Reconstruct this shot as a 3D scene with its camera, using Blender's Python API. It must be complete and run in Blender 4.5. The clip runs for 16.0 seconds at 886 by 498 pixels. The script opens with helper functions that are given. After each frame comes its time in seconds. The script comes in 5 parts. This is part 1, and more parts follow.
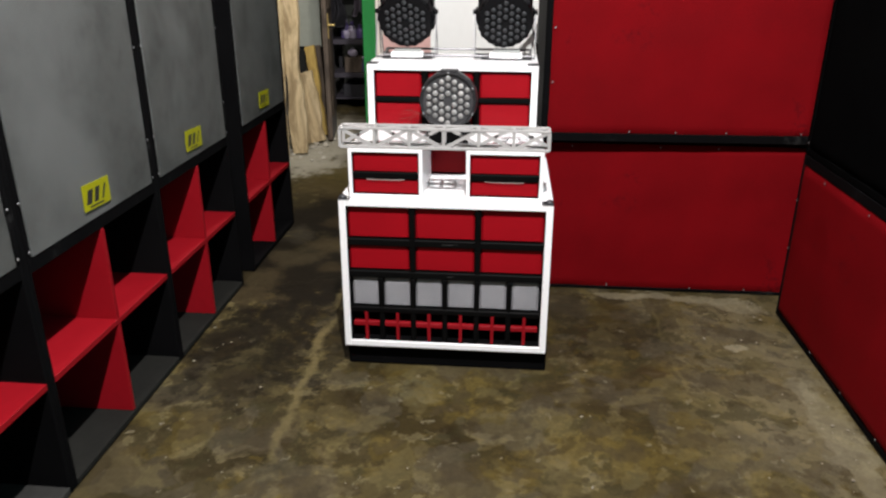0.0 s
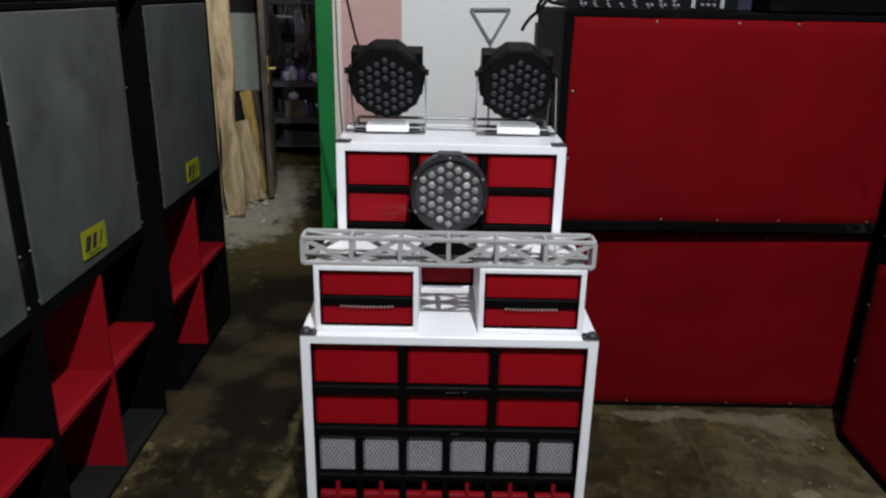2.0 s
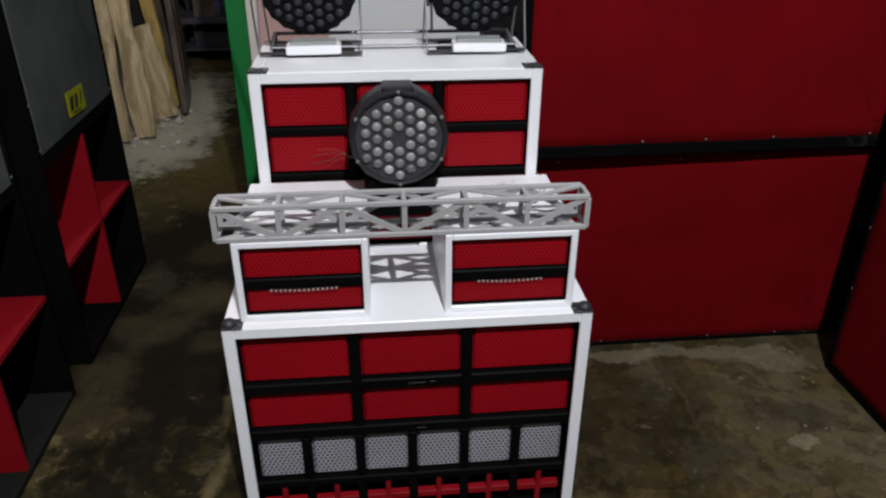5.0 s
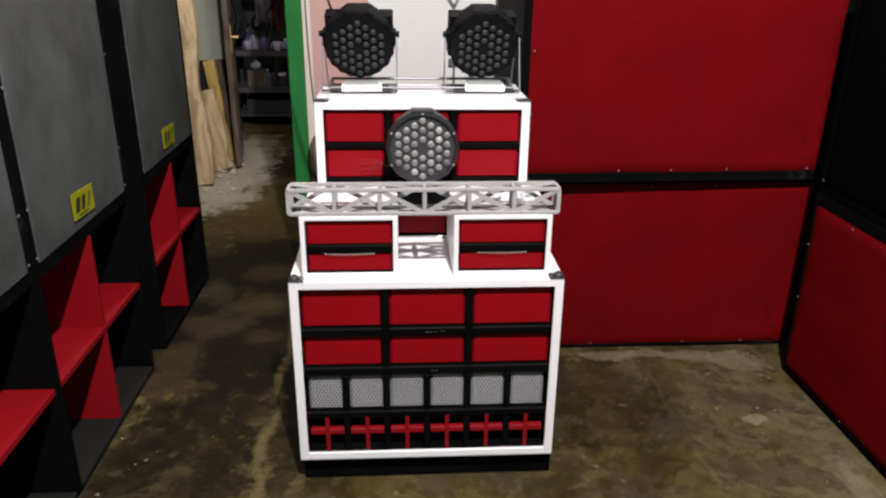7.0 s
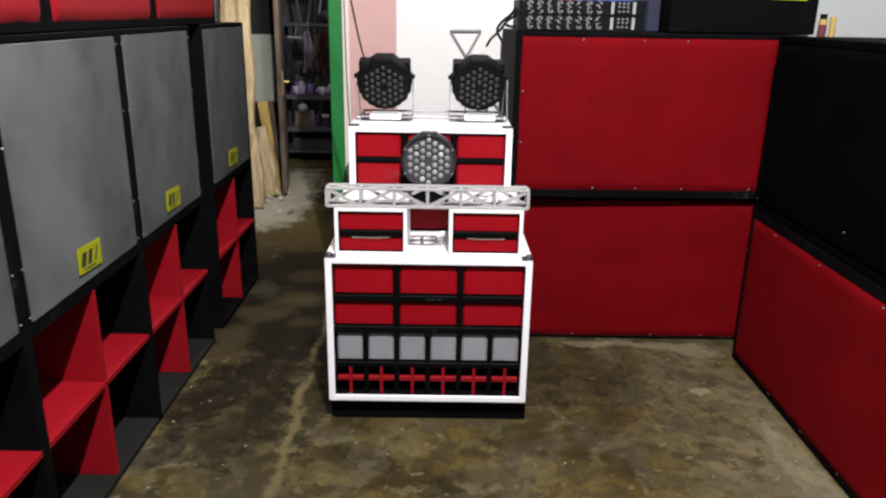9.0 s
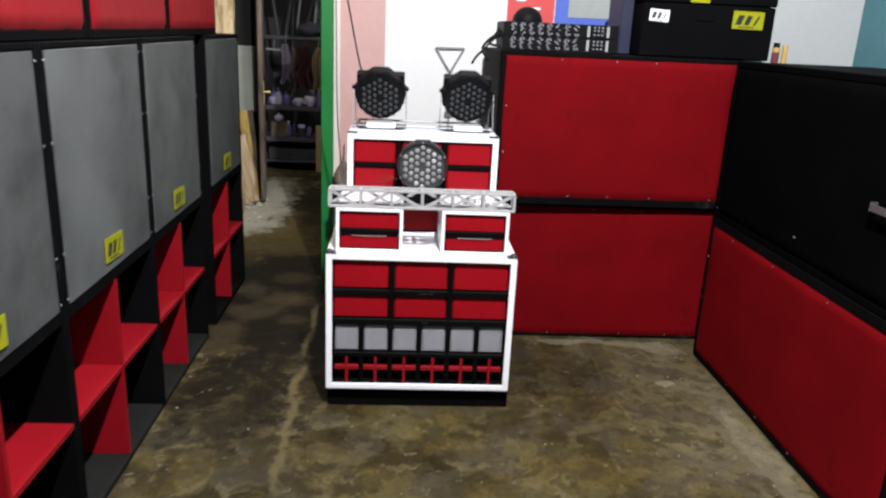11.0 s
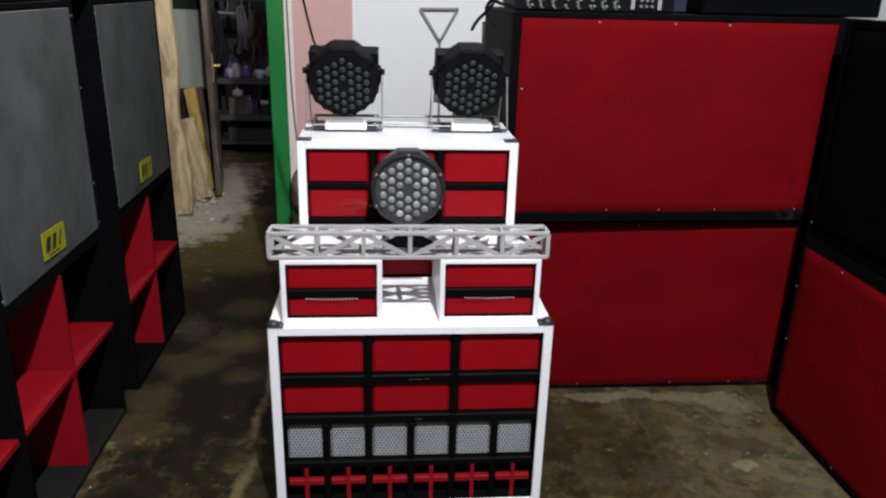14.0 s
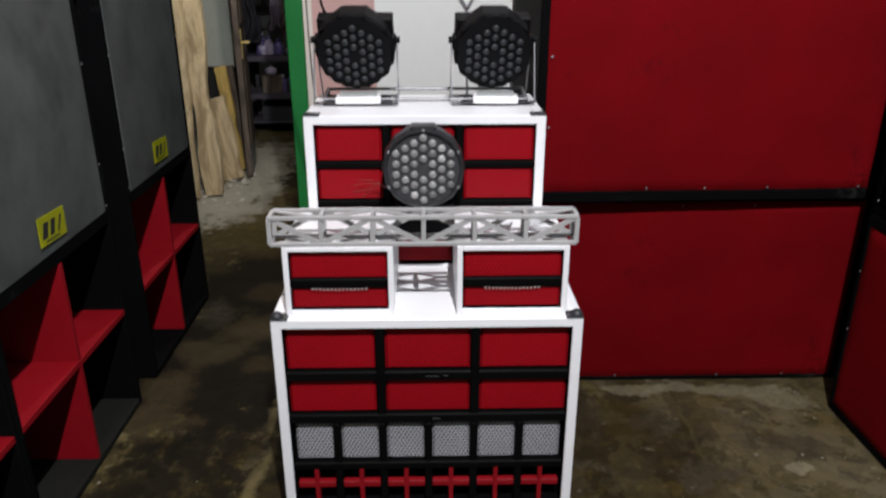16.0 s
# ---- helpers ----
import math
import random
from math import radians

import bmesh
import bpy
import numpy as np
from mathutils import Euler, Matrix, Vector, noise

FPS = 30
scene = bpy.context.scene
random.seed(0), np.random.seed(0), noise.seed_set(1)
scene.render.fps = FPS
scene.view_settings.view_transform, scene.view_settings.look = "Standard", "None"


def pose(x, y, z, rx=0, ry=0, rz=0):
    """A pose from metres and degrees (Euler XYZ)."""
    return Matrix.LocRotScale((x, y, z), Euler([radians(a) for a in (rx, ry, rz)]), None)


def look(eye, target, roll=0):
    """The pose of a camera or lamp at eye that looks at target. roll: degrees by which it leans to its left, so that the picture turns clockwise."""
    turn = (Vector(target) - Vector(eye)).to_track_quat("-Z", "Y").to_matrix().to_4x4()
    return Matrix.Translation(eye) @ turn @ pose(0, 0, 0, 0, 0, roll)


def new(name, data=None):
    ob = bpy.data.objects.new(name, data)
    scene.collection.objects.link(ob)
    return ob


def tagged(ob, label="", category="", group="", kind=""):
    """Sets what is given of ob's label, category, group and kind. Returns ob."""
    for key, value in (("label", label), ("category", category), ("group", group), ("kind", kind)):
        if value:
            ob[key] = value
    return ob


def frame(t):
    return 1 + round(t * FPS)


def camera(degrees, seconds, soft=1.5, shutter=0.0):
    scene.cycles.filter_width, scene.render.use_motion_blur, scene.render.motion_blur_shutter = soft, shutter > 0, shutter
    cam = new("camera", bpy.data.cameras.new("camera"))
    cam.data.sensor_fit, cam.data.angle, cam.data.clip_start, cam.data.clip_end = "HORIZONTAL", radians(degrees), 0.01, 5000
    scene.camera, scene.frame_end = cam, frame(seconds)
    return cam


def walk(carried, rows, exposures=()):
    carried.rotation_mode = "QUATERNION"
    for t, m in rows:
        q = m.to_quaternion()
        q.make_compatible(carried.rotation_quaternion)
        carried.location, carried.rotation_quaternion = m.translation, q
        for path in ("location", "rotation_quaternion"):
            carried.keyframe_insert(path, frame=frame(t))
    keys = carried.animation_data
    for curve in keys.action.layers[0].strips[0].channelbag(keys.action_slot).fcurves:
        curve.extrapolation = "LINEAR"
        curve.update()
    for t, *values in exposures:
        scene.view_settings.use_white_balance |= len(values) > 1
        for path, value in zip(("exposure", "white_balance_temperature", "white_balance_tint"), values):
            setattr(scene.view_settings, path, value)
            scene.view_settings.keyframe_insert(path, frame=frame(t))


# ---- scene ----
cam = camera(61.8, 16.0, soft=2.3, shutter=0.5)
PATH = [
    (0, (0.023, -0.024, 1.421), (-0.141, 1.829, 0.686), 0.1),
    (0.5, (-0.068, 0.119, 1.414), (-0.15, 1.982, 0.69), 1.4),
    (1, (-0.18, 0.29, 1.435), (-0.163, 2.149, 0.7), 0.4),
    (1.5, (-0.219, 0.441, 1.428), (-0.202, 2.313, 0.727), 0.8),
    (2, (-0.21, 0.71, 1.449), (-0.2, 2.598, 0.79), 1.2),
    (2.5, (-0.21, 0.859, 1.424), (-0.209, 2.683, 0.604), 0.6),
    (3, (-0.257, 1.052, 1.437), (-0.175, 2.842, 0.549), 0.7),
    (3.5, (-0.306, 1.177, 1.434), (-0.18, 2.928, 0.474), 1.7),
    (4, (-0.3, 1.222, 1.427), (-0.073, 2.954, 0.454), 2.6),
    (4.2, (-0.294, 1.222, 1.444), (-0.05, 2.945, 0.458), 1.5),
    (6.3, (-0.17, 0.777, 1.451), (-0.069, 2.646, 0.746), -0.1),
    (6.5, (-0.2, 0.729, 1.462), (-0.071, 2.604, 0.777), 0.4),
    (7, (-0.247, 0.557, 1.443), (-0.137, 2.415, 0.711), 0.6),
    (7.5, (-0.242, 0.423, 1.458), (-0.134, 2.311, 0.808), 0.6),
    (8, (-0.189, 0.293, 1.473), (-0.127, 2.192, 0.85), 1.4),
    (8.5, (-0.117, 0.106, 1.473), (-0.094, 2.011, 0.864), 1.2),
    (8.7, (-0.124, 0.013, 1.476), (-0.117, 1.918, 0.864), 0.9),
    (10.8, (-0.289, -0.403, 1.464), (-0.176, 1.507, 0.881), 2.6),
    (11, (-0.274, -0.344, 1.48), (-0.153, 1.57, 0.911), 2.7),
    (11.5, (-0.211, -0.106, 1.489), (-0.082, 1.807, 0.919), 2.1),
    (12, (-0.191, 0.053, 1.466), (-0.114, 1.936, 0.797), 2.2),
    (12.5, (-0.263, 0.304, 1.456), (-0.103, 2.172, 0.759), 2.1),
    (13, (-0.3, 0.417, 1.469), (-0.1, 2.281, 0.772), 0.7),
    (13.5, (-0.293, 0.52, 1.471), (-0.112, 2.393, 0.792), 0.8),
    (14, (-0.256, 0.631, 1.47), (-0.094, 2.509, 0.801), 1.5),
    (14.5, (-0.224, 0.712, 1.469), (-0.109, 2.598, 0.815), 1.1),
    (15, (-0.198, 0.766, 1.486), (-0.144, 2.681, 0.911), -0.1),
    (15.5, (-0.185, 0.791, 1.458), (-0.121, 2.691, 0.836), 0.3),
    (16, (-0.178, 0.797, 1.428), (-0.138, 2.66, 0.702), 0.0),
]
EXPOSURES = [(0, -0.13, 6850, 15.5), (1, -0.2, 6617, 15.2), (1.5, -0.3, 6500, 15.0), (2, -1.0, 6300, 13.0), (2.5, -1.1, 6275, 14.0), (3, -1.15, 6250, 15.0), (3.5, -1.1, 6250, 15.0), (4.2, -1.2, 6250, 15.0), (6.3, -0.75, 6800, 17.0), (7, -0.4, 6950, 19.0), (7.5, -0.4, 6900, 18.7), (8, -0.55, 6850, 18.3), (8.5, -0.15, 6800, 18.0), (11, -0.05, 6450, 16.0), (11.5, -0.15, 6483, 16.3), (12, -0.15, 6517, 16.7), (12.5, -0.12, 6550, 17.0), (13, -0.15, 6450, 16.5), (13.5, -0.42, 6350, 16.0), (14.5, -0.68, 6420, 15.8), (15, -0.80, 6450, 13.2), (15.5, -0.84, 6450, 13.2), (16, -0.74, 6500, 15.8)]
walk(cam, [(t, look(eye, target, roll)) for t, eye, target, roll in PATH], EXPOSURES)

# ---- world and light ----
world = bpy.data.worlds.new("world")
scene.world = world
world.use_nodes = True
world.node_tree.nodes["Background"].inputs[0].default_value = (0.05, 0.055, 0.06, 1)
world.node_tree.nodes["Background"].inputs[1].default_value = 0.3

LAMP = (0.11, 0.30, 3.60)
bulb = bpy.data.lights.new("ceiling_bulb", "POINT")
bulb.energy, bulb.color, bulb.shadow_soft_size = 1030, (0.96, 0.985, 1.0), 0.035
new("ceiling_bulb", bulb).location = LAMP
# added fill light that lifts the store room; no visible fitting
far_fill = bpy.data.lights.new("store_room_fill", "POINT")
far_fill.energy, far_fill.color, far_fill.shadow_soft_size = 15, (0.9, 0.95, 1.0), 0.06
new("store_room_fill", far_fill).location = (-1.0, 6.95, 2.5)
# added fill light to brighten the planks and passage; source unseen
passage_fill = bpy.data.lights.new("passage_fill", "POINT")
passage_fill.energy, passage_fill.color, passage_fill.shadow_soft_size = 90, (1.0, 0.97, 0.9), 0.05
new("passage_fill", passage_fill).location = (-0.95, 4.75, 2.65)


# ---- materials ----
def base_material(name, rough=0.6, metal=0.0):
    m = bpy.data.materials.new(name)
    m.use_nodes = True
    nt = m.node_tree
    b = nt.nodes["Principled BSDF"]
    b.inputs["Roughness"].default_value, b.inputs["Metallic"].default_value = rough, metal
    return m, nt, b


def coords(nt, scale=(1, 1, 1), kind="Object"):
    tc, mp = nt.nodes.new("ShaderNodeTexCoord"), nt.nodes.new("ShaderNodeMapping")
    mp.inputs["Scale"].default_value = scale
    nt.links.new(tc.outputs[kind], mp.inputs["Vector"])
    return mp.outputs["Vector"]


def noise_tex(nt, vec, scale, detail=4.0, rough=0.55, distort=0.0):
    n = nt.nodes.new("ShaderNodeTexNoise")
    n.inputs["Scale"].default_value, n.inputs["Detail"].default_value = scale, detail
    n.inputs["Roughness"].default_value, n.inputs["Distortion"].default_value = rough, distort
    nt.links.new(vec, n.inputs["Vector"])
    return n.outputs["Fac"]


def ramp(nt, fac, stops):
    r = nt.nodes.new("ShaderNodeValToRGB")
    while len(r.color_ramp.elements) < len(stops):
        r.color_ramp.elements.new(0.5)
    for e, (p, c) in zip(r.color_ramp.elements, stops):
        e.position = p
        e.color = (*c, 1) if len(c) == 3 else c
    nt.links.new(fac, r.inputs["Fac"])
    return r.outputs["Color"]


def mix(nt, fac, a, b, mode="MIX"):
    n = nt.nodes.new("ShaderNodeMix")
    n.data_type, n.blend_type = "RGBA", mode
    for sock, val in ((n.inputs[0], fac), (n.inputs[6], a), (n.inputs[7], b)):
        if isinstance(val, bpy.types.NodeSocket):
            nt.links.new(val, sock)
        elif isinstance(val, (int, float)):
            sock.default_value = val
        else:
            sock.default_value = (*val, 1)
    return n.outputs[2]


def bump(nt, b, height, strength=0.3, dist=0.002):
    n = nt.nodes.new("ShaderNodeBump")
    n.inputs["Strength"].default_value, n.inputs["Distance"].default_value = strength, dist
    nt.links.new(height, n.inputs["Height"])
    nt.links.new(n.outputs["Normal"], b.inputs["Normal"])


def maths(nt, op, a, b=None, c=None):
    n = nt.nodes.new("ShaderNodeMath")
    n.operation = op
    for sock, val in zip(n.inputs, (a, b, c)):
        if isinstance(val, bpy.types.NodeSocket):
            nt.links.new(val, sock)
        elif val is not None:
            sock.default_value = val
    return n.outputs[0]


def painted(name, light, dark, rough=0.5, grain=90.0, bumps=0.25, spots=3.0, metal=0.0, stretch=(1, 1, 1), gloss=0.5, scuff=None):
    """Paint, cloth or plain metal with wear at two scales."""
    m, nt, b = base_material(name, rough, metal)
    b.inputs["Specular IOR Level"].default_value = gloss
    v = coords(nt, stretch)
    big, fine = noise_tex(nt, v, spots, 5), noise_tex(nt, v, grain, 3)
    col = ramp(nt, big, [(0.3, dark), (0.7, light)])
    col = mix(nt, 0.35, col, ramp(nt, fine, [(0.25, dark), (0.75, light)]))
    if scuff:
        worn = maths(nt, "MULTIPLY", ramp_value(nt, noise_tex(nt, v, 3.4, 6, 0.62, 0.5), 0.60, 0.68, False), ramp_value(nt, noise_tex(nt, v, 38.0, 5, 0.7), 0.46, 0.62, False))
        col = mix(nt, worn, col, scuff)
    nt.links.new(col, b.inputs["Base Color"])
    nt.links.new(maths(nt, "MULTIPLY_ADD", big, 0.3, rough - 0.15), b.inputs["Roughness"])
    bump(nt, b, fine, bumps, 0.0015)
    return m


def perforated(name, light, dark, hole, pitch, radius, axis="xz", rough=0.5, metal=0.0):
    """Sheet with a staggered field of punched holes."""
    m, nt, b = base_material(name, rough, metal)
    b.inputs["Specular IOR Level"].default_value = 0.15
    v = coords(nt)
    sep = nt.nodes.new("ShaderNodeSeparateXYZ")
    nt.links.new(v, sep.inputs[0])
    u = maths(nt, "DIVIDE", sep.outputs[0], pitch)
    w = maths(nt, "DIVIDE", sep.outputs[2], pitch * 0.866)
    row = maths(nt, "FLOOR", w)
    odd = maths(nt, "MULTIPLY", maths(nt, "MODULO", maths(nt, "ABSOLUTE", row), 2.0), 0.5)
    fu = maths(nt, "SUBTRACT", maths(nt, "FRACT", maths(nt, "ADD", u, odd)), 0.5)
    fw = maths(nt, "MULTIPLY", maths(nt, "SUBTRACT", maths(nt, "FRACT", w), 0.5), 0.866)
    d = maths(nt, "SQRT", maths(nt, "ADD", maths(nt, "MULTIPLY", fu, fu), maths(nt, "MULTIPLY", fw, fw)))
    mask = maths(nt, "LESS_THAN", d, radius)
    big = noise_tex(nt, v, 4.0, 4)
    col = mix(nt, mask, ramp(nt, big, [(0.3, dark), (0.7, light)]), hole)
    nt.links.new(col, b.inputs["Base Color"])
    bump(nt, b, mask, -0.4, 0.001)
    return m


def wood(name, light, mid, dark, rough=0.6, axis=2):
    """Sawn wood: long grain, broad stains and darker weathered streaks."""
    m, nt, b = base_material(name, rough)
    s = [14.0, 14.0, 14.0]
    s[axis] = 1.1
    v = coords(nt, tuple(s))
    broad = [5.0, 5.0, 5.0]
    broad[axis] = 1.6
    w = coords(nt, tuple(broad))
    rnd = nt.nodes.new("ShaderNodeObjectInfo").outputs["Random"]
    g = noise_tex(nt, v, 1.6, 6, 0.6, 1.2)
    f = noise_tex(nt, v, 9.0, 4)
    col = ramp(nt, g, [(0.32, dark), (0.5, mid), (0.68, light)])
    col = mix(nt, maths(nt, "MULTIPLY", rnd, 0.35), col, mid)
    col = mix(nt, 0.25, col, ramp(nt, f, [(0.3, dark), (0.7, light)]))
    blotch = noise_tex(nt, w, 1.7, 6, 0.62, 0.8)
    col = mix(nt, ramp(nt, blotch, [(0.40, (0.75, 0.75, 0.75)), (0.54, (0, 0, 0))]), col, tuple(0.62 * a + 0.10 * c for a, c in zip(dark, mid)))
    col = mix(nt, ramp(nt, blotch, [(0.56, (0, 0, 0)), (0.70, (0.6, 0.6, 0.6))]), col, tuple(min(1.0, 1.08 * a) for a in light))
    nt.links.new(col, b.inputs["Base Color"])
    bump(nt, b, f, 0.5, 0.003)
    return m


def concrete():
    m, nt, b = base_material("stained_concrete", 0.5)
    v = coords(nt, kind="Object")

    def warped(vec, scale, amount):
        w = nt.nodes.new("ShaderNodeTexNoise")
        w.inputs["Scale"].default_value, w.inputs["Detail"].default_value, w.inputs["Roughness"].default_value = scale, 7, 0.66
        nt.links.new(vec, w.inputs["Vector"])
        k = nt.nodes.new("ShaderNodeVectorMath")
        k.operation = "MULTIPLY_ADD"
        nt.links.new(w.outputs["Color"], k.inputs[0])
        k.inputs[1].default_value = (amount, amount, 0.0)
        add = nt.nodes.new("ShaderNodeVectorMath")
        add.operation = "ADD"
        add.inputs[1].default_value = (-amount / 2, -amount / 2, 0.0)
        nt.links.new(vec, add.inputs[0])
        nt.links.new(add.outputs[0], k.inputs[2])
        return k.outputs[0]

    p = warped(v, 2.6, 0.16)
    q = warped(v, 5.0, 0.20)

    def patches(scale, lo, hi, amount, colour, under, detail=6, rough=0.55):
        n = noise_tex(nt, p, scale, detail, rough)
        a, b2 = (0.0, amount) if hi > lo else (amount, 0.0)
        return mix(nt, ramp(nt, n, [(min(lo, hi), (a, a, a)), (max(lo, hi), (b2, b2, b2))]), under, colour), n

    OLIVE, DUN, OCHRE, DARK, PALE = (0.080, 0.063, 0.023), (0.100, 0.086, 0.044), (0.108, 0.078, 0.021), (0.023, 0.0155, 0.0062), (0.23, 0.205, 0.135)
    a = noise_tex(nt, p, 1.5, 8, 0.62)
    col = ramp(nt, a, [(0.38, (0.032, 0.023, 0.008)), (0.48, (0.061, 0.045, 0.015)), (0.55, (0.087, 0.068, 0.027)), (0.66, (0.122, 0.098, 0.048))])
    inner = noise_tex(nt, p, 4.2, 10, 0.72)
    crisp = noise_tex(nt, v, 15.0, 8, 0.7)
    ragged = maths(nt, "ADD", maths(nt, "MULTIPLY_ADD", inner, 2.8, -1.4), maths(nt, "MULTIPLY_ADD", crisp, 2.0, -1.0))

    def blotch(cx, cy, rx, ry, colour, amount, under, soft=0.10):
        """One patch of floor colour with a ragged rim and an uneven inside."""
        k = nt.nodes.new("ShaderNodeVectorMath")
        k.operation = "MULTIPLY_ADD"
        nt.links.new(q, k.inputs[0])
        k.inputs[1].default_value, k.inputs[2].default_value = (1 / rx, 1 / ry, 0), (-cx / rx, -cy / ry, 0)
        n = nt.nodes.new("ShaderNodeVectorMath")
        n.operation = "LENGTH"
        nt.links.new(k.outputs[0], n.inputs[0])
        d = maths(nt, "ADD", ragged, n.outputs["Value"])
        return mix(nt, maths(nt, "MULTIPLY", ramp_value(nt, d, 1.0 - soft, 1.0 + soft, True), amount), under, colour)

    for cx, cy, rx, ry, colour, amount in (
            (-1.0, 1.75, 0.42, 0.85, (0.036, 0.028, 0.012), 0.85), (0.1, 1.2, 1.2, 0.5, (0.070, 0.056, 0.027), 0.5), (-0.92, 2.62, 0.20, 0.14, OLIVE, 0.6), (-0.33, 2.24, 0.15, 0.09, DUN, 0.8), (0.98, 2.70, 0.20, 0.42, (0.110, 0.088, 0.038), 0.6),
            (1.04, 2.2, 0.17, 0.55, (0.145, 0.124, 0.072), 0.8), (0.52, 2.66, 0.36, 0.42, (0.048, 0.034, 0.015), 0.65), (0.88, 2.97, 0.36, 0.09, (0.135, 0.112, 0.060), 0.5),
            (-0.11, 2.22, 0.12, 0.10, OCHRE, 0.75), (0.49, 2.86, 0.10, 0.11, (0.080, 0.052, 0.012), 0.8), (0.41, 2.42, 0.10, 0.08, OCHRE, 0.8),
            (0.64, 2.42, 0.10, 0.07, OCHRE, 0.7), (1.04, 2.38, 0.07, 0.06, OCHRE, 0.8), (0.41, 1.94, 0.24, 0.12, OCHRE, 0.6), (-1.12, 2.0, 0.10, 0.10, OCHRE, 0.5),
            (0.52, 2.58, 0.26, 0.06, DARK, 0.75), (0.31, 2.62, 0.12, 0.20, DARK, 0.6), (0.92, 2.49, 0.10, 0.06, DARK, 0.7), (0.58, 2.40, 0.06, 0.05, (0.055, 0.024, 0.008), 0.7),
            (0.10, 2.20, 0.15, 0.10, DARK, 0.45), (-0.50, 2.12, 0.14, 0.10, DARK, 0.5), (-0.26, 2.00, 0.16, 0.07, DARK, 0.5), (-0.42, 1.80, 0.10, 0.06, DARK, 0.6),
            (-1.09, 2.42, 0.13, 0.13, DARK, 0.85), (-1.10, 2.15, 0.10, 0.10, DARK, 0.7), (-0.80, 1.80, 0.16, 0.10, DARK, 0.5), (-0.78, 2.60, 0.05, 0.22, DARK, 0.5)):
        col = blotch(cx, cy, rx, ry, colour, amount, col)
    col, grime = patches(3.0, 0.44, 0.405, 0.5, DARK, col, 8, 0.62)
    col, flakes = patches(3.7, 0.575, 0.605, 0.28, (0.140, 0.114, 0.062), col, 8, 0.62)
    col, _ = patches(6.5, 0.415, 0.39, 0.5, (0.030, 0.021, 0.009), col, 7, 0.6)
    col, _ = patches(8.0, 0.57, 0.60, 0.5, (0.165, 0.136, 0.070), col, 7, 0.6)
    # paler cement towards the east cabinets, browner ground beside the white box
    col = blotch(1.02, 2.55, 0.36, 0.70, mix(nt, inner, (0.085, 0.068, 0.034), (0.190, 0.163, 0.098)), 0.6, col, 0.45)
    col = blotch(0.40, 2.55, 0.26, 0.50, mix(nt, inner, (0.026, 0.018, 0.008), (0.070, 0.050, 0.020)), 0.55, col, 0.45)
    col, _ = patches(4.4, 0.555, 0.575, 0.45, (0.094, 0.066, 0.015), col, 8, 0.66)
    col, _ = patches(5.3, 0.455, 0.43, 0.6, (0.034, 0.029, 0.012), col, 8, 0.68)
    col, _ = patches(11.0, 0.44, 0.42, 0.5, (0.034, 0.024, 0.010), col, 7, 0.66)
    col, _ = patches(17.0, 0.645, 0.67, 0.5, (0.240, 0.210, 0.140), col, 5, 0.6)
    col, _ = patches(3.9, 0.535, 0.552, 0.40, (0.072, 0.061, 0.042), col, 4, 0.5)
    col, _ = patches(5.6, 0.55, 0.566, 0.35, (0.130, 0.104, 0.044), col, 4, 0.5)
    col, _ = patches(4.9, 0.44, 0.425, 0.5, (0.048, 0.036, 0.019), col, 4, 0.5)
    # dark patches beside the cabinets, paler strip between; stains with the dimness painted in
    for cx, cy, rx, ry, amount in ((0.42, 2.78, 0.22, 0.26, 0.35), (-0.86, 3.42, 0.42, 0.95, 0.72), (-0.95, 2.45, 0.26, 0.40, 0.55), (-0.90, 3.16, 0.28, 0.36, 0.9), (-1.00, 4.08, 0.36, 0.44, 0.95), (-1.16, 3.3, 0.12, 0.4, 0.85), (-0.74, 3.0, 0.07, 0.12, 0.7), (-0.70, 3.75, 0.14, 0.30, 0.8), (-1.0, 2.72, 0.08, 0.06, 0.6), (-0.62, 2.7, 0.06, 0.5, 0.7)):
        col = blotch(cx, cy, rx, ry, (0.0095, 0.0070, 0.0040), amount, col)
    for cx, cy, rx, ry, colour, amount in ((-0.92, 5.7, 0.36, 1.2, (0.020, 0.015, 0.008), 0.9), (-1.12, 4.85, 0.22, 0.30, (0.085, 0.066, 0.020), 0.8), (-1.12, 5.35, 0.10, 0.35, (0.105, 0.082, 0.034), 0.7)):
        col = blotch(cx, cy, rx, ry, colour, amount, col, 0.25)
    # worn tan islands and a brown fringe in the passage
    for cx, cy, rx, ry, colour, amount in (
            (-0.87, 3.57, 0.14, 0.09, (0.062, 0.046, 0.022), 0.65), (-1.03, 3.38, 0.13, 0.10, (0.058, 0.045, 0.023), 0.65), (-1.12, 3.12, 0.10, 0.10, (0.064, 0.048, 0.023), 0.65), (-0.90, 3.93, 0.10, 0.09, (0.045, 0.032, 0.016), 0.6),
            (-1.10, 2.92, 0.12, 0.08, (0.068, 0.050, 0.024), 0.65), (-1.11, 3.72, 0.07, 0.12, (0.048, 0.041, 0.027), 0.6), (-0.84, 3.28, 0.08, 0.07, (0.050, 0.036, 0.017), 0.6),
            (-1.16, 4.60, 0.36, 0.20, (0.060, 0.043, 0.016), 0.7), (-1.28, 4.30, 0.14, 0.16, (0.044, 0.034, 0.014), 0.6)):
        col = blotch(cx, cy, rx, ry, colour, amount, col, 0.3)
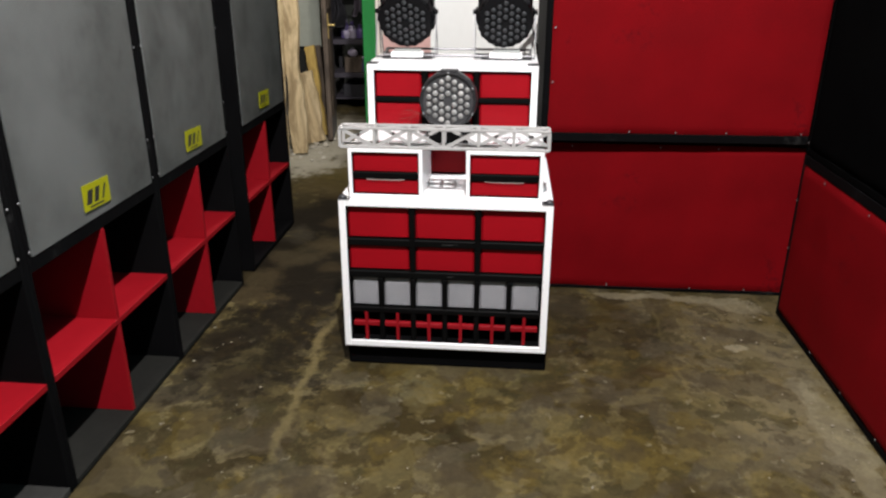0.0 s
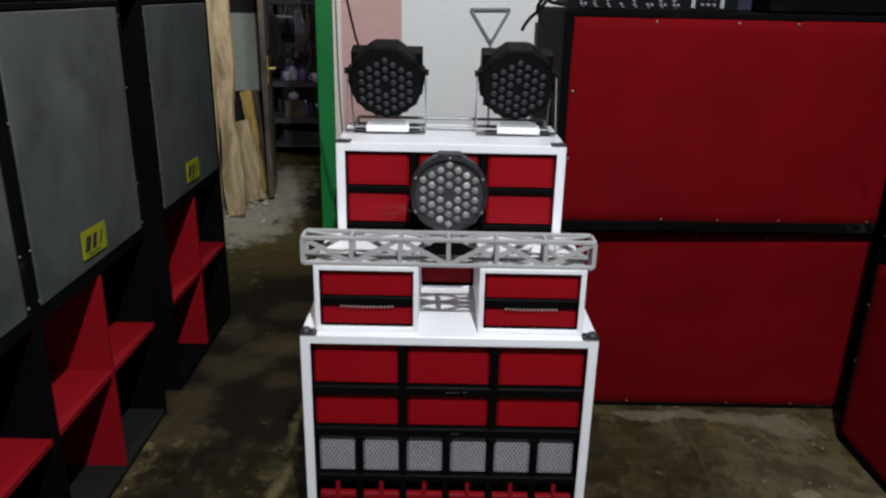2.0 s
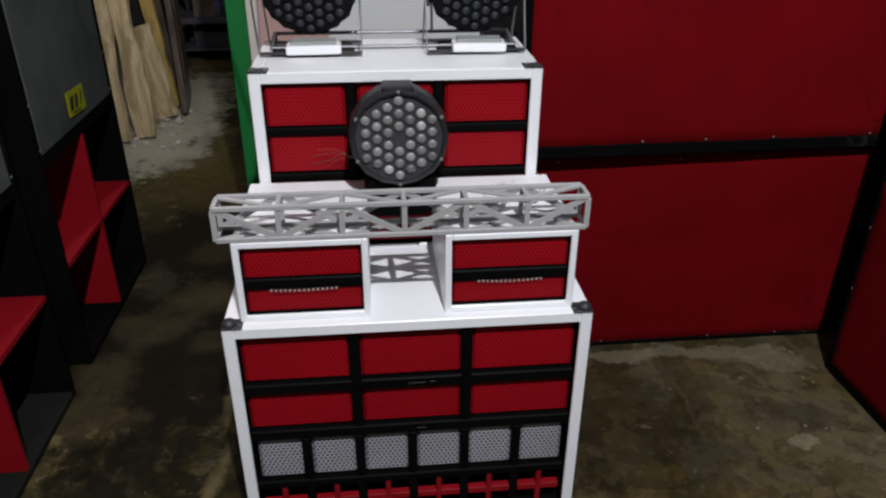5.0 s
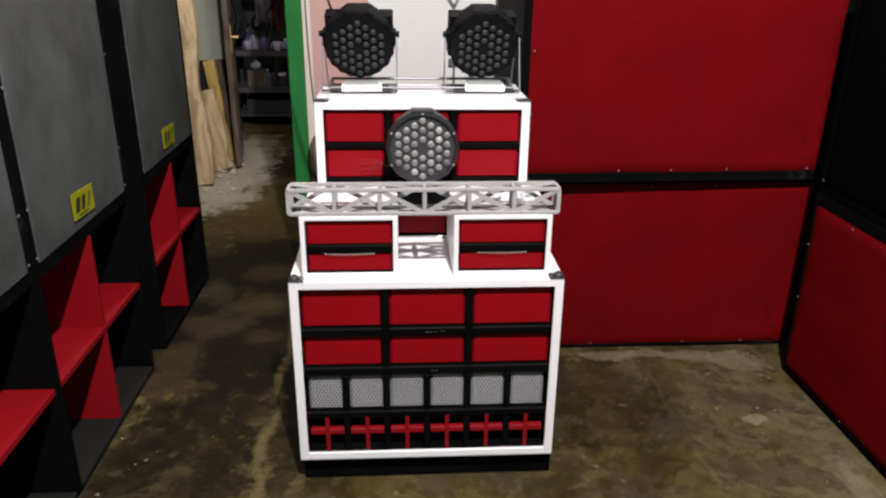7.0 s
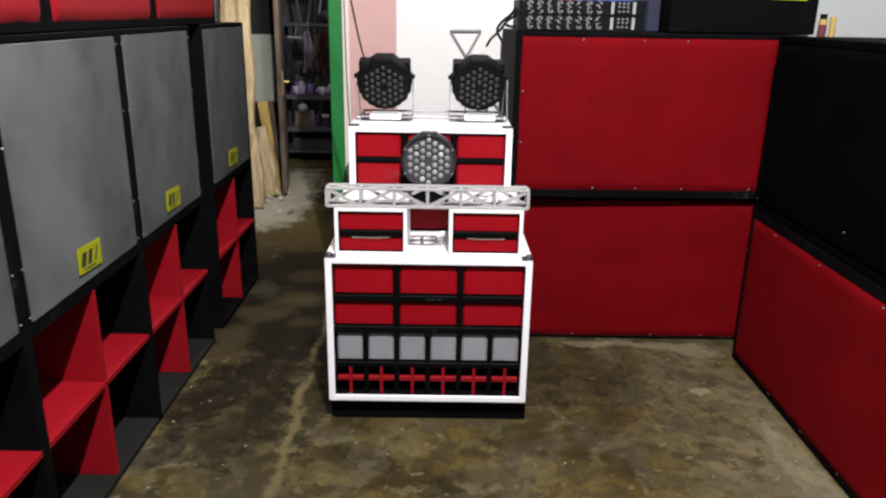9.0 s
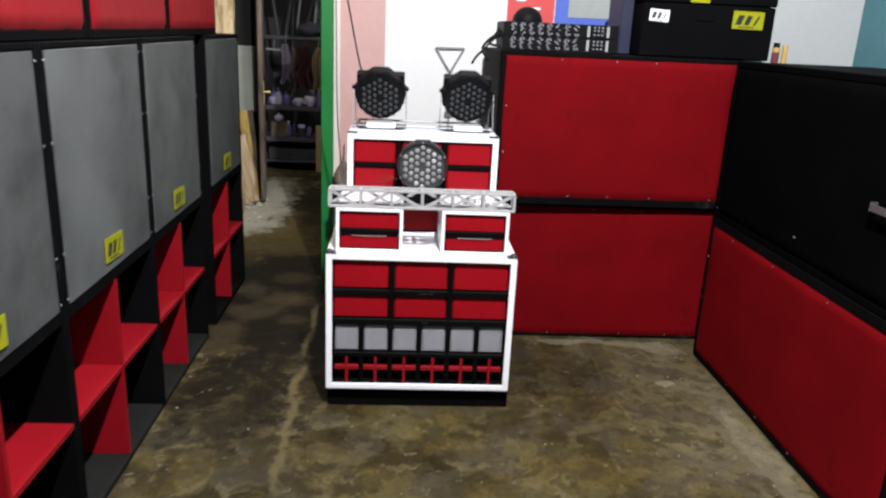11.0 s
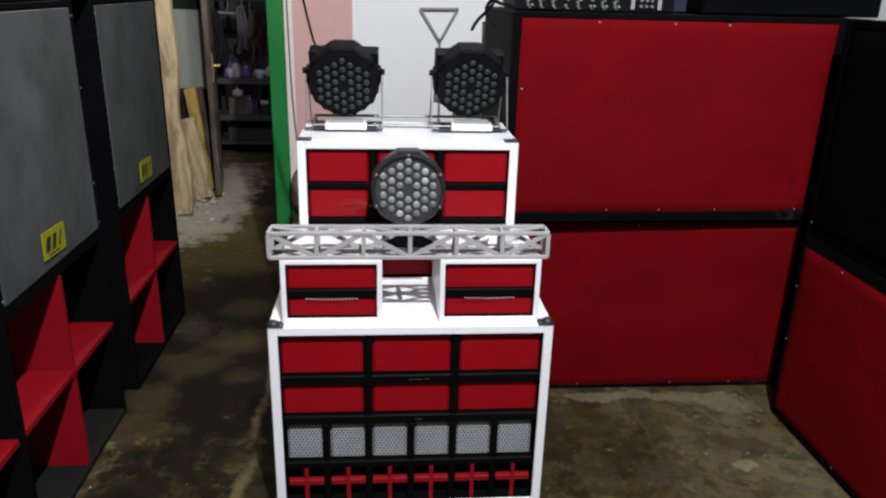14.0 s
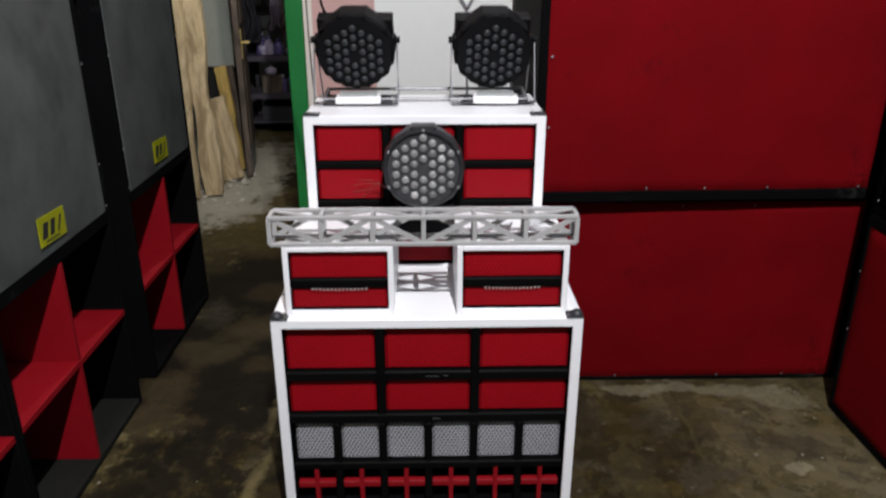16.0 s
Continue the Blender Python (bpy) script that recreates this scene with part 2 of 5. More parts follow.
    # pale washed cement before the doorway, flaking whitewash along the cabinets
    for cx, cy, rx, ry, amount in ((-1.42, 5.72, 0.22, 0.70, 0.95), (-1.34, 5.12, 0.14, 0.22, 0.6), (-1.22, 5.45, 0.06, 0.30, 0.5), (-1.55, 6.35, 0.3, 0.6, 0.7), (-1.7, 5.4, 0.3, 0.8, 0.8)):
        col = blotch(cx, cy, rx, ry, mix(nt, inner, (0.24, 0.215, 0.15), (0.56, 0.54, 0.45)), amount, col, 0.3)
    for cx, cy, rx, ry, amount in ((0.85, 3.07, 0.24, 0.04, 0.55), (0.52, 3.08, 0.12, 0.03, 0.5), (1.05, 3.01, 0.10, 0.06, 0.45), (1.08, 2.3, 0.04, 0.10, 0.4),
                                   (0.94, 2.62, 0.04, 0.03, 0.8), (1.12, 2.0, 0.06, 0.4, 0.4)):
        col = blotch(cx, cy, rx, ry, PALE, amount, col)
    # yellowish smear of cement running beside the box
    for cx, cy, rx, ry, amount in ((-0.685, 2.52, 0.018, 0.34, 0.8), (-0.70, 3.15, 0.018, 0.30, 0.7), (-0.68, 2.08, 0.016, 0.30, 0.65), (0.675, 2.36, 0.011, 0.16, 0.45), (0.655, 2.85, 0.010, 0.16, 0.25)):
        k = nt.nodes.new("ShaderNodeVectorMath")
        k.operation = "MULTIPLY_ADD"
        nt.links.new(p, k.inputs[0])
        k.inputs[1].default_value, k.inputs[2].default_value = (1 / rx, 1 / ry, 0), (-cx / rx, -cy / ry, 0)
        n = nt.nodes.new("ShaderNodeVectorMath")
        n.operation = "LENGTH"
        nt.links.new(k.outputs[0], n.inputs[0])
        d = maths(nt, "MULTIPLY_ADD", maths(nt, "SUBTRACT", inner, 0.5), 1.8, n.outputs["Value"])
        col = mix(nt, maths(nt, "MULTIPLY", ramp_value(nt, d, 0.4, 1.3, True), amount), col, (0.140, 0.112, 0.050))
    fine = noise_tex(nt, v, 55.0, 8, 0.74)
    col = mix(nt, 0.45, col, ramp(nt, crisp, [(0.36, (0.60, 0.56, 0.48)), (0.47, (0.95, 0.95, 0.95)), (0.53, (1.05, 1.05, 1.05)), (0.64, (1.45, 1.42, 1.32))]), "MULTIPLY")
    col = mix(nt, 0.42, col, ramp(nt, fine, [(0.25, (0.40, 0.40, 0.40)), (0.78, (1.14, 1.14, 1.10))]), "MULTIPLY")
    nt.links.new(col, b.inputs["Base Color"])
    nt.links.new(maths(nt, "MULTIPLY_ADD", a, 0.4, 0.5), b.inputs["Roughness"])
    height = maths(nt, "ADD", maths(nt, "MULTIPLY", ramp_value(nt, flakes, 0.56, 0.6, False), 0.5), maths(nt, "ADD", maths(nt, "MULTIPLY", fine, 0.35), grime))
    bump(nt, b, height, 0.4, 0.006)
    b.inputs["Specular IOR Level"].default_value = 0.10
    return m


def ramp_value(nt, fac, lo, hi, falling):
    n = nt.nodes.new("ShaderNodeMapRange")
    n.inputs["From Min"].default_value, n.inputs["From Max"].default_value = lo, hi
    n.inputs["To Min"].default_value, n.inputs["To Max"].default_value = (1.0, 0.0) if falling else (0.0, 1.0)
    nt.links.new(fac, n.inputs["Value"])
    return n.outputs["Result"]


CONCRETE = concrete()
# for unseen closing surfaces, dark so that little light bounces back
LOW_BOUNCE = painted("low_bounce_dark", (0.045, 0.042, 0.040), (0.030, 0.028, 0.026), 0.9, 30, 0.3, 1.5, gloss=0.1)
BLACK = painted("black_textured_paint", (0.0044, 0.0044, 0.0047), (0.0023, 0.0023, 0.0026), 0.75, 160, 0.4, gloss=0.025, scuff=(0.016, 0.016, 0.016))
# lifted greys: light on the horn floors put into the board colour
LIFTED_BLACK = painted("lifted_black_board", (0.017, 0.017, 0.015), (0.009, 0.009, 0.008), 0.85, 60, 0.3, 4.0, gloss=0.1)
LIT_FLOOR = painted("lit_grey_board", (0.045, 0.045, 0.042), (0.016, 0.016, 0.015), 0.85, 40, 0.3, 6.0, gloss=0.1)
BLACK_CLOTH = painted("black_covering_cloth", (0.0030, 0.0030, 0.0031), (0.0018, 0.0018, 0.0019), 0.9, 260, 0.3, gloss=0.0)
BLACK_BAR = painted("black_gloss_paint", (0.0043, 0.0043, 0.0043), (0.0022, 0.0022, 0.0022), 0.5, 60, 0.15, gloss=0.035)
RED_CLOTH = painted("red_covering_cloth", (0.184, 0.0022, 0.0046), (0.112, 0.0014, 0.0030), 0.8, 240, 0.5, 3.2, gloss=0.06, scuff=(0.075, 0.002, 0.004))
# brighter, glossier copy of the red: lamp light on the upper row
RED_CLOTH_LIT = painted("lit_red_cloth", (0.30, 0.0045, 0.0090), (0.23, 0.0035, 0.0070), 0.6, 120, 0.3, 3.0, gloss=0.2)
RED_PAINT = painted("red_board_paint", (0.27, 0.0050, 0.0105), (0.215, 0.0040, 0.0080), 0.5, 60, 0.2, 5.0, gloss=0.2)
RED_PERF = perforated("red_perforated_steel", (0.345, 0.0036, 0.0098), (0.285, 0.0030, 0.0080), (0.155, 0.0019, 0.0045), 0.0090, 0.29)
GREY_PERF = perforated("grey_perforated_steel", (0.40, 0.40, 0.42), (0.33, 0.33, 0.35), (0.085, 0.085, 0.092), 0.0098, 0.33, rough=0.5)
WHITE = painted("white_gloss_paint", (0.93, 0.93, 0.94), (0.88, 0.88, 0.89), 0.35, 40, 0.1, 4.0)
WHITE_WALL = painted("white_plaster", (0.75, 0.76, 0.735), (0.68, 0.69, 0.66), 0.8, 30, 0.3, 1.2)
# greyer copy of the white plaster, for the dimmer east end
SHADED_WHITE = painted("shaded_white_plaster", (0.52, 0.53, 0.51), (0.44, 0.45, 0.43), 0.85, 30, 0.3, 1.2)
CREAM = painted("cream_plaster", (0.72, 0.66, 0.58), (0.62, 0.56, 0.49), 0.8, 30, 0.3, 1.5)
PINK_WALL = painted("pink_plaster", (0.5760, 0.3600, 0.3280), (0.4960, 0.2960, 0.2640), 0.8, 30, 0.3, 1.5)
TEAL_WALL = painted("teal_plaster", (0.0800, 0.2160, 0.2480), (0.0560, 0.1600, 0.1920), 0.8, 30, 0.3, 1.5)
GREYGREEN = painted("grey_green_paint", (0.34, 0.365, 0.31), (0.26, 0.28, 0.235), 0.7, 30, 0.3, 2.5)
DARK_WALL = painted("dark_plaster", (0.0541, 0.0595, 0.0486), (0.0216, 0.0243, 0.0216), 0.8, 30, 0.3, 1.5)
BLACK_PLASTER = painted("near_black_plaster", (0.020, 0.021, 0.018), (0.010, 0.011, 0.010), 0.85, 30, 0.3, 1.5, gloss=0.2)
GREY_PLASTER = painted("grey_plaster", (0.2520, 0.2460, 0.2280), (0.1800, 0.1740, 0.1620), 0.85, 30, 0.3, 1.2)
GREEN = painted("green_gloss_paint", (0.012, 0.20, 0.045), (0.008, 0.14, 0.03), 0.4, 50, 0.2, 3.0)
YELLOW = painted("yellow_vinyl", (0.34, 0.335, 0.008), (0.28, 0.275, 0.006), 0.4, 50, 0.1, 6.0, gloss=0.2)
INK = painted("black_ink", (0.02, 0.02, 0.02), (0.012, 0.012, 0.012), 0.5, 50, 0.1)
PLASTIC = painted("black_plastic", (0.0070, 0.0070, 0.0078), (0.0045, 0.0045, 0.0050), 0.55, 120, 0.2, gloss=0.09)
RIM = painted("charcoal_lamp_rim", (0.026, 0.026, 0.028), (0.018, 0.018, 0.019), 0.45, 120, 0.2, gloss=0.2)
FACEPLATE = painted("dark_grey_lamp_face", (0.050, 0.050, 0.053), (0.038, 0.038, 0.040), 0.4, 120, 0.2, gloss=0.3)
STEEL = painted("bare_steel", (0.55, 0.55, 0.56), (0.40, 0.40, 0.41), 0.35, 80, 0.1, 5.0, 1.0)
DULL_STEEL = painted("dull_steel", (0.30, 0.30, 0.31), (0.18, 0.18, 0.19), 0.5, 80, 0.15, 5.0, 0.8)
CABLE_GREY = painted("grey_cable_jacket", (0.16, 0.14, 0.13), (0.11, 0.095, 0.09), 0.5, 80, 0.1)
DARK_STEEL = painted("dark_burnt_steel", (0.055, 0.055, 0.06), (0.03, 0.03, 0.034), 0.5, 80, 0.15, 5.0, 0.3)
FRAYED = painted("dark_red_copper", (0.17, 0.035, 0.02), (0.08, 0.02, 0.012), 0.5, 80, 0.15, 9.0)
BEAD = painted("pale_beads", (0.62, 0.58, 0.54), (0.42, 0.38, 0.35), 0.3, 80, 0.1, 9.0, 0.3)
BRASS = painted("worn_brass", (0.85, 0.66, 0.26), (0.65, 0.47, 0.15), 0.35, 80, 0.1, 9.0, 0.35)
TRUSS = painted("grey_cut_board", (0.42, 0.415, 0.405), (0.34, 0.335, 0.33), 0.5, 70, 0.2, 6.0)
PALE_WOOD = wood("raw_pale_wood", (0.76, 0.64, 0.42), (0.62, 0.49, 0.28), (0.28, 0.19, 0.09))
BROWN_WOOD = wood("old_brown_wood", (0.24, 0.19, 0.145), (0.125, 0.092, 0.066), (0.042, 0.03, 0.022))
YELLOW_WOOD = wood("yellow_wood", (0.62, 0.45, 0.14), (0.54, 0.37, 0.10), (0.40, 0.26, 0.07))
CARD = painted("brown_cardboard", (0.40, 0.28, 0.15), (0.30, 0.20, 0.10), 0.8, 60, 0.2)
PURPLE = painted("violet_plastic", (0.16, 0.12, 0.32), (0.10, 0.08, 0.22), 0.4, 50, 0.1)
CLOTH_DARK = painted("dark_cloth", (0.05, 0.05, 0.06), (0.02, 0.02, 0.025), 0.9, 90, 0.4)
CLOTH_GREY = painted("grey_cloth", (0.30, 0.28, 0.30), (0.18, 0.17, 0.19), 0.9, 90, 0.4)
CLOTH_WINE = painted("wine_red_cloth", (0.16, 0.03, 0.04), (0.09, 0.02, 0.02), 0.9, 90, 0.4)
BANNER = painted("red_print", (0.62, 0.07, 0.06), (0.52, 0.05, 0.05), 0.5, 50, 0.1)
BLUE = painted("blue_print", (0.10, 0.17, 0.60), (0.06, 0.11, 0.45), 0.5, 50, 0.1)
GREY_PRINT = painted("grey_print", (0.36, 0.38, 0.36), (0.28, 0.30, 0.29), 0.5, 50, 0.1)


def lens_material():
    """Clear lenses over unlit diodes, with random glints put into the base colour."""
    m, nt, b = base_material("clear_lens", 0.3)
    rnd = nt.nodes.new("ShaderNodeObjectInfo").outputs["Random"]
    nt.links.new(ramp(nt, rnd, [(0.0, (0.11, 0.11, 0.105)), (0.55, (0.185, 0.185, 0.178)), (0.85, (0.26, 0.26, 0.25)), (1.0, (0.46, 0.45, 0.43))]), b.inputs["Base Color"])
    nt.links.new(maths(nt, "MULTIPLY_ADD", rnd, -0.25, 0.45), b.inputs["Roughness"])
    b.inputs["Coat Weight"].default_value = 0.5
    v = coords(nt)
    bump(nt, b, noise_tex(nt, v, 160, 2), 0.5, 0.001)
    return m


def smoked_lens_material():
    m, nt, b = base_material("unlit_lens", 0.55)
    b.inputs["Base Color"].default_value = (0.024, 0.026, 0.029, 1)
    b.inputs["Coat Weight"].default_value = 0.0
    v = coords(nt)
    bump(nt, b, noise_tex(nt, v, 160, 2), 0.3, 0.001)
    return m


def mesh_grille_material():
    """Fine woven wire cloth: thin bright wires over dark."""
    m, nt, b = base_material("fine_wire_mesh", 0.55, 0.25)
    v = coords(nt)
    sep = nt.nodes.new("ShaderNodeSeparateXYZ")
    nt.links.new(v, sep.inputs[0])
    sx = maths(nt, "SINE", maths(nt, "MULTIPLY", sep.outputs[0], 2200.0))
    sz = maths(nt, "SINE", maths(nt, "MULTIPLY", sep.outputs[2], 1300.0))
    weave = maths(nt, "MULTIPLY_ADD", maths(nt, "ADD", sx, sz), 0.2, 0.5)
    rnd = nt.nodes.new("ShaderNodeObjectInfo").outputs["Random"]
    shift = nt.nodes.new("ShaderNodeVectorMath")
    shift.operation = "MULTIPLY_ADD"
    nt.links.new(rnd, shift.inputs[0])
    shift.inputs[1].default_value = (7.0, 3.0, 5.0)
    stretch = nt.nodes.new("ShaderNodeVectorMath")
    stretch.operation = "MULTIPLY"
    stretch.inputs[1].default_value = (1.0, 1.0, 0.8)
    nt.links.new(v, stretch.inputs[0])
    nt.links.new(stretch.outputs[0], shift.inputs[2])
    big = noise_tex(nt, shift.outputs[0], 4.5, 6, 0.66)
    cloud = noise_tex(nt, shift.outputs[0], 2.0, 3, 0.5, 0.2)
    col = mix(nt, weave, (0.050, 0.053, 0.051), (0.130, 0.136, 0.131))
    col = mix(nt, ramp(nt, big, [(0.36, (0.85, 0.85, 0.85)), (0.52, (0, 0, 0))]), col, (0.046, 0.050, 0.048))
    blot = noise_tex(nt, shift.outputs[0], 16.0, 6, 0.7)
    col = mix(nt, ramp(nt, blot, [(0.34, (0.4, 0.4, 0.4)), (0.47, (0, 0, 0))]), col, (0.038, 0.042, 0.039))
    col = mix(nt, ramp(nt, cloud, [(0.48, (0, 0, 0)), (0.66, (0.75, 0.75, 0.75))]), col, (0.160, 0.168, 0.164))
    nt.links.new(col, b.inputs["Base Color"])
    bump(nt, b, weave, 0.4, 0.001)
    return m


LENS, SMOKED, MESH = lens_material(), smoked_lens_material(), mesh_grille_material()


# ---- building helpers ----
def box_into(bm, lo, hi, bevel=0.0, m=None, segments=1):
    t = bmesh.new()
    bmesh.ops.create_cube(t, size=1.0)
    for v in t.verts:
        v.co = Vector([(a + b) / 2 + c * (b - a) for a, b, c in zip(lo, hi, v.co)])
    if bevel:
        bmesh.ops.bevel(t, geom=t.edges[:], offset=bevel, segments=segments, affect="EDGES")
    merge(bm, t, m)


def merge(bm, t, m=None):
    if m is not None:
        bmesh.ops.transform(t, matrix=m, verts=t.verts[:])
    tmp = bpy.data.meshes.new("tmp")
    t.to_mesh(tmp)
    t.free()
    bm.from_mesh(tmp)
    bpy.data.meshes.remove(tmp)


def rod_into(bm, a, b, r, sides=10, r2=None):
    a, b = Vector(a), Vector(b)
    t = bmesh.new()
    bmesh.ops.create_cone(t, cap_ends=True, segments=sides, radius1=r, radius2=r if r2 is None else r2, depth=(b - a).length)
    q = (b - a).to_track_quat("Z", "Y").to_matrix().to_4x4()
    merge(bm, t, Matrix.Translation((a + b) / 2) @ q)


def strip_into(bm, a, b, width, thick, normal):
    """A flat bar from a to b; its thin side points along normal."""
    a, b, n = Vector(a), Vector(b), Vector(normal).normalized()
    z = (b - a).normalized()
    x = z.cross(n).normalized()
    y = x.cross(z) * -1
    rot = Matrix((x, n, z)).transposed().to_4x4()
    t = bmesh.new()
    bmesh.ops.create_cube(t, size=1.0)
    for v in t.verts:
        v.co = Vector((v.co.x * width, v.co.y * thick, v.co.z * (b - a).length))
    merge(bm, t, Matrix.Translation((a + b) / 2) @ rot)


def prism_into(bm, pts, y0, y1, bevel=0.0):
    """A plate: outline pts in x, z, from y0 to y1."""
    t = bmesh.new()
    f = t.faces.new([t.verts.new((x, y0, z)) for x, z in pts])
    e = bmesh.ops.extrude_face_region(t, geom=[f])
    for v in e["geom"]:
        if isinstance(v, bmesh.types.BMVert):
            v.co.y = y1
    bmesh.ops.recalc_face_normals(t, faces=t.faces[:])
    if bevel:
        bmesh.ops.bevel(t, geom=t.edges[:], offset=bevel, segments=1, affect="EDGES")
    merge(bm, t)


def part(name, bm, material, parent=None, label="", smooth=False):
    me = bpy.data.meshes.new(name)
    bm.to_mesh(me)
    bm.free()
    me.materials.append(material)
    if smooth:
        for p in me.polygons:
            p.use_smooth = True
    ob = new(name, me)
    ob.parent = parent
    return tagged(ob, label=label)


def boxes(*items):
    bm = bmesh.new()
    for it in items:
        box_into(bm, it[0], it[1], it[2] if len(it) > 2 else 0.0)
    return bm


def block(name, lo, hi, material, parent=None, label="", bevel=0.003):
    return part(name, boxes((lo, hi, bevel)), material, parent, label)


def thing(name, m, label, category, group="", kind=""):
    ob = new(name)
    ob.empty_display_size = 0.1
    ob.matrix_world = m
    return tagged(ob, label, category, group, kind)


def share(name, source, parent, m, label=""):
    """Another piece on the same mesh."""
    ob = new(name, source.data)
    ob.parent = parent
    ob.matrix_basis = m
    return tagged(ob, label=label)


def tube(name, points, radius, material, parent=None, label=""):
    cu = bpy.data.curves.new(name, "CURVE")
    cu.dimensions, cu.bevel_depth, cu.bevel_resolution = "3D", radius, 2
    sp = cu.splines.new("NURBS")
    sp.points.add(len(points) - 1)
    for p, co in zip(sp.points, points):
        p.co = (*co, 1)
    sp.use_endpoint_u, sp.order_u = True, 3
    cu.materials.append(material)
    ob = new(name, cu)
    ob.parent = parent
    return tagged(ob, label=label)


def structure(name, bm, material, label):
    return tagged(part(name, bm, material), label, "", "", "structure")


# ---- the setting ----
CEIL = 3.9
LEFT, RIGHT, REAR, BACK, FAR = -1.86, 2.2, -2.6, 3.75, 6.42
fl = bmesh.new()
bmesh.ops.create_grid(fl, x_segments=60, y_segments=120, size=1.0)
for v in fl.verts:
    v.co = Vector((0.17 + v.co.x * 2.2, 3.0 + v.co.y * 5.7, 0))
    v.co.z = 0.004 * noise.noise(v.co * 2.3) - 0.004
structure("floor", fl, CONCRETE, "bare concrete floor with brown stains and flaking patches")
# ceiling out of view, its colour chosen to cut bounced light
structure("ceiling", boxes(((LEFT - 0.1, REAR - 0.1, CEIL), (RIGHT + 0.1, 8.6, CEIL + 0.1))), LOW_BOUNCE, "unseen dark ceiling that keeps bounce low")
structure("wall_west", boxes(((LEFT - 0.12, REAR, -0.02), (LEFT, 8.5, CEIL))), GREY_PLASTER, "grey plastered wall behind the cabinets")
structure("wall_east", boxes(((RIGHT, REAR, -0.02), (RIGHT + 0.12, BACK, CEIL))), TEAL_WALL, "teal painted plaster wall")
# south wall is added out of view, dark to cut bounced light
structure("wall_south", boxes(((LEFT - 0.12, REAR - 0.12, -0.02), (RIGHT + 0.12, REAR, CEIL))), LOW_BOUNCE, "unseen dark wall that keeps bounce low")
structure("wall_north", boxes(((-0.375, BACK, -0.02), (1.35, BACK + 0.12, CEIL))), WHITE_WALL, "white plastered wall behind the sound equipment")
# east end of the white wall, weaker light put into its colour
structure("wall_north_east", boxes(((1.35, BACK - 0.003, -0.02), (RIGHT + 0.12, BACK + 0.12, CEIL))), SHADED_WHITE, "white plaster wall with its shade in the colour")
structure("wall_north_end", boxes(((-0.645, BACK, -0.02), (-0.375, BACK + 0.12, CEIL))), PINK_WALL, "pink plastered end of the wall")
structure("trim_strip", boxes(((-0.646, BACK - 0.006, -0.02), (-0.612, BACK - 0.0005, CEIL - 0.002), 0.002)), CREAM, "cream painted strip beside the door post")
structure("trim_post", boxes(((-0.712, BACK - 0.015, -0.01), (-0.647, BACK + 0.14, 2.3), 0.004)), GREEN, "green painted wooden door post")
structure("wall_passage", boxes(((-0.62, BACK + 0.121, -0.02), (-0.5, 8.5, CEIL))), DARK_WALL, "dark wall along the passage")
structure("wall_far", boxes(((LEFT, FAR, -0.02), (-1.56, FAR + 0.12, CEIL)), ((-1.56, FAR, 2.05), (-0.621, FAR + 0.12, CEIL))), BLACK_PLASTER, "dark wall with a doorway to the store room")
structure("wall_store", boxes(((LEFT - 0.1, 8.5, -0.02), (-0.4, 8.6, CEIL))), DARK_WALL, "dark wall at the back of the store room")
structure("trim_panel", boxes(((LEFT + 0.02, FAR - 0.03, 0.70), (-1.568, FAR - 0.004, 1.265), 0.004)), GREYGREEN, "grey green painted board on the wall")


# ---- sound cabinets along the west side ----
def screw_mesh():
    t = bmesh.new()
    bmesh.ops.create_uvsphere(t, u_segments=8, v_segments=5, radius=0.0042)
    for v in t.verts:
        v.co.y *= 0.5
    me = bpy.data.meshes.new("screw")
    t.to_mesh(me)
    t.free()
    me.materials.append(DULL_STEEL)
    return me


SCREW = screw_mesh()


def screws(parent, spots):
    for x, y, z in spots:
        ob = new("screw", SCREW)
        ob.parent = parent
        ob.location = (x, y, z)


def sticker(parent, x, z, y, w, h, tilt=0.0, ground=YELLOW, ink=INK):
    """A small label with three slanted dark marks."""
    s = block("sticker", (-w / 2, -0.0012, -h / 2), (w / 2, 0.0012, h / 2), ground, parent, "yellow vinyl label with dark slanted marks" if ground is YELLOW else "white label with dark marks", 0.0)
    s.matrix_basis = pose(x, y, z, 0, tilt, 0)
    bm = bmesh.new()
    for i, (bw, slant) in enumerate(((0.19, 0.05), (0.16, 0.05), (0.07, 0.07))):
        cx = (-0.27 + 0.27 * i) * w
        a, b = bw * w / 2, h * 0.27
        sl = slant * w
        prism_into(bm, [(cx - a - sl, -b), (cx + a - sl, -b), (cx + a + sl, b), (cx - a + sl, b)], -0.0018, -0.0013)
    box_into(bm, (-0.30 * w, -0.0018, -0.42 * h), (0.22 * w, -0.0013, -0.36 * h))
    part("mark", bm, ink, s)
    return s


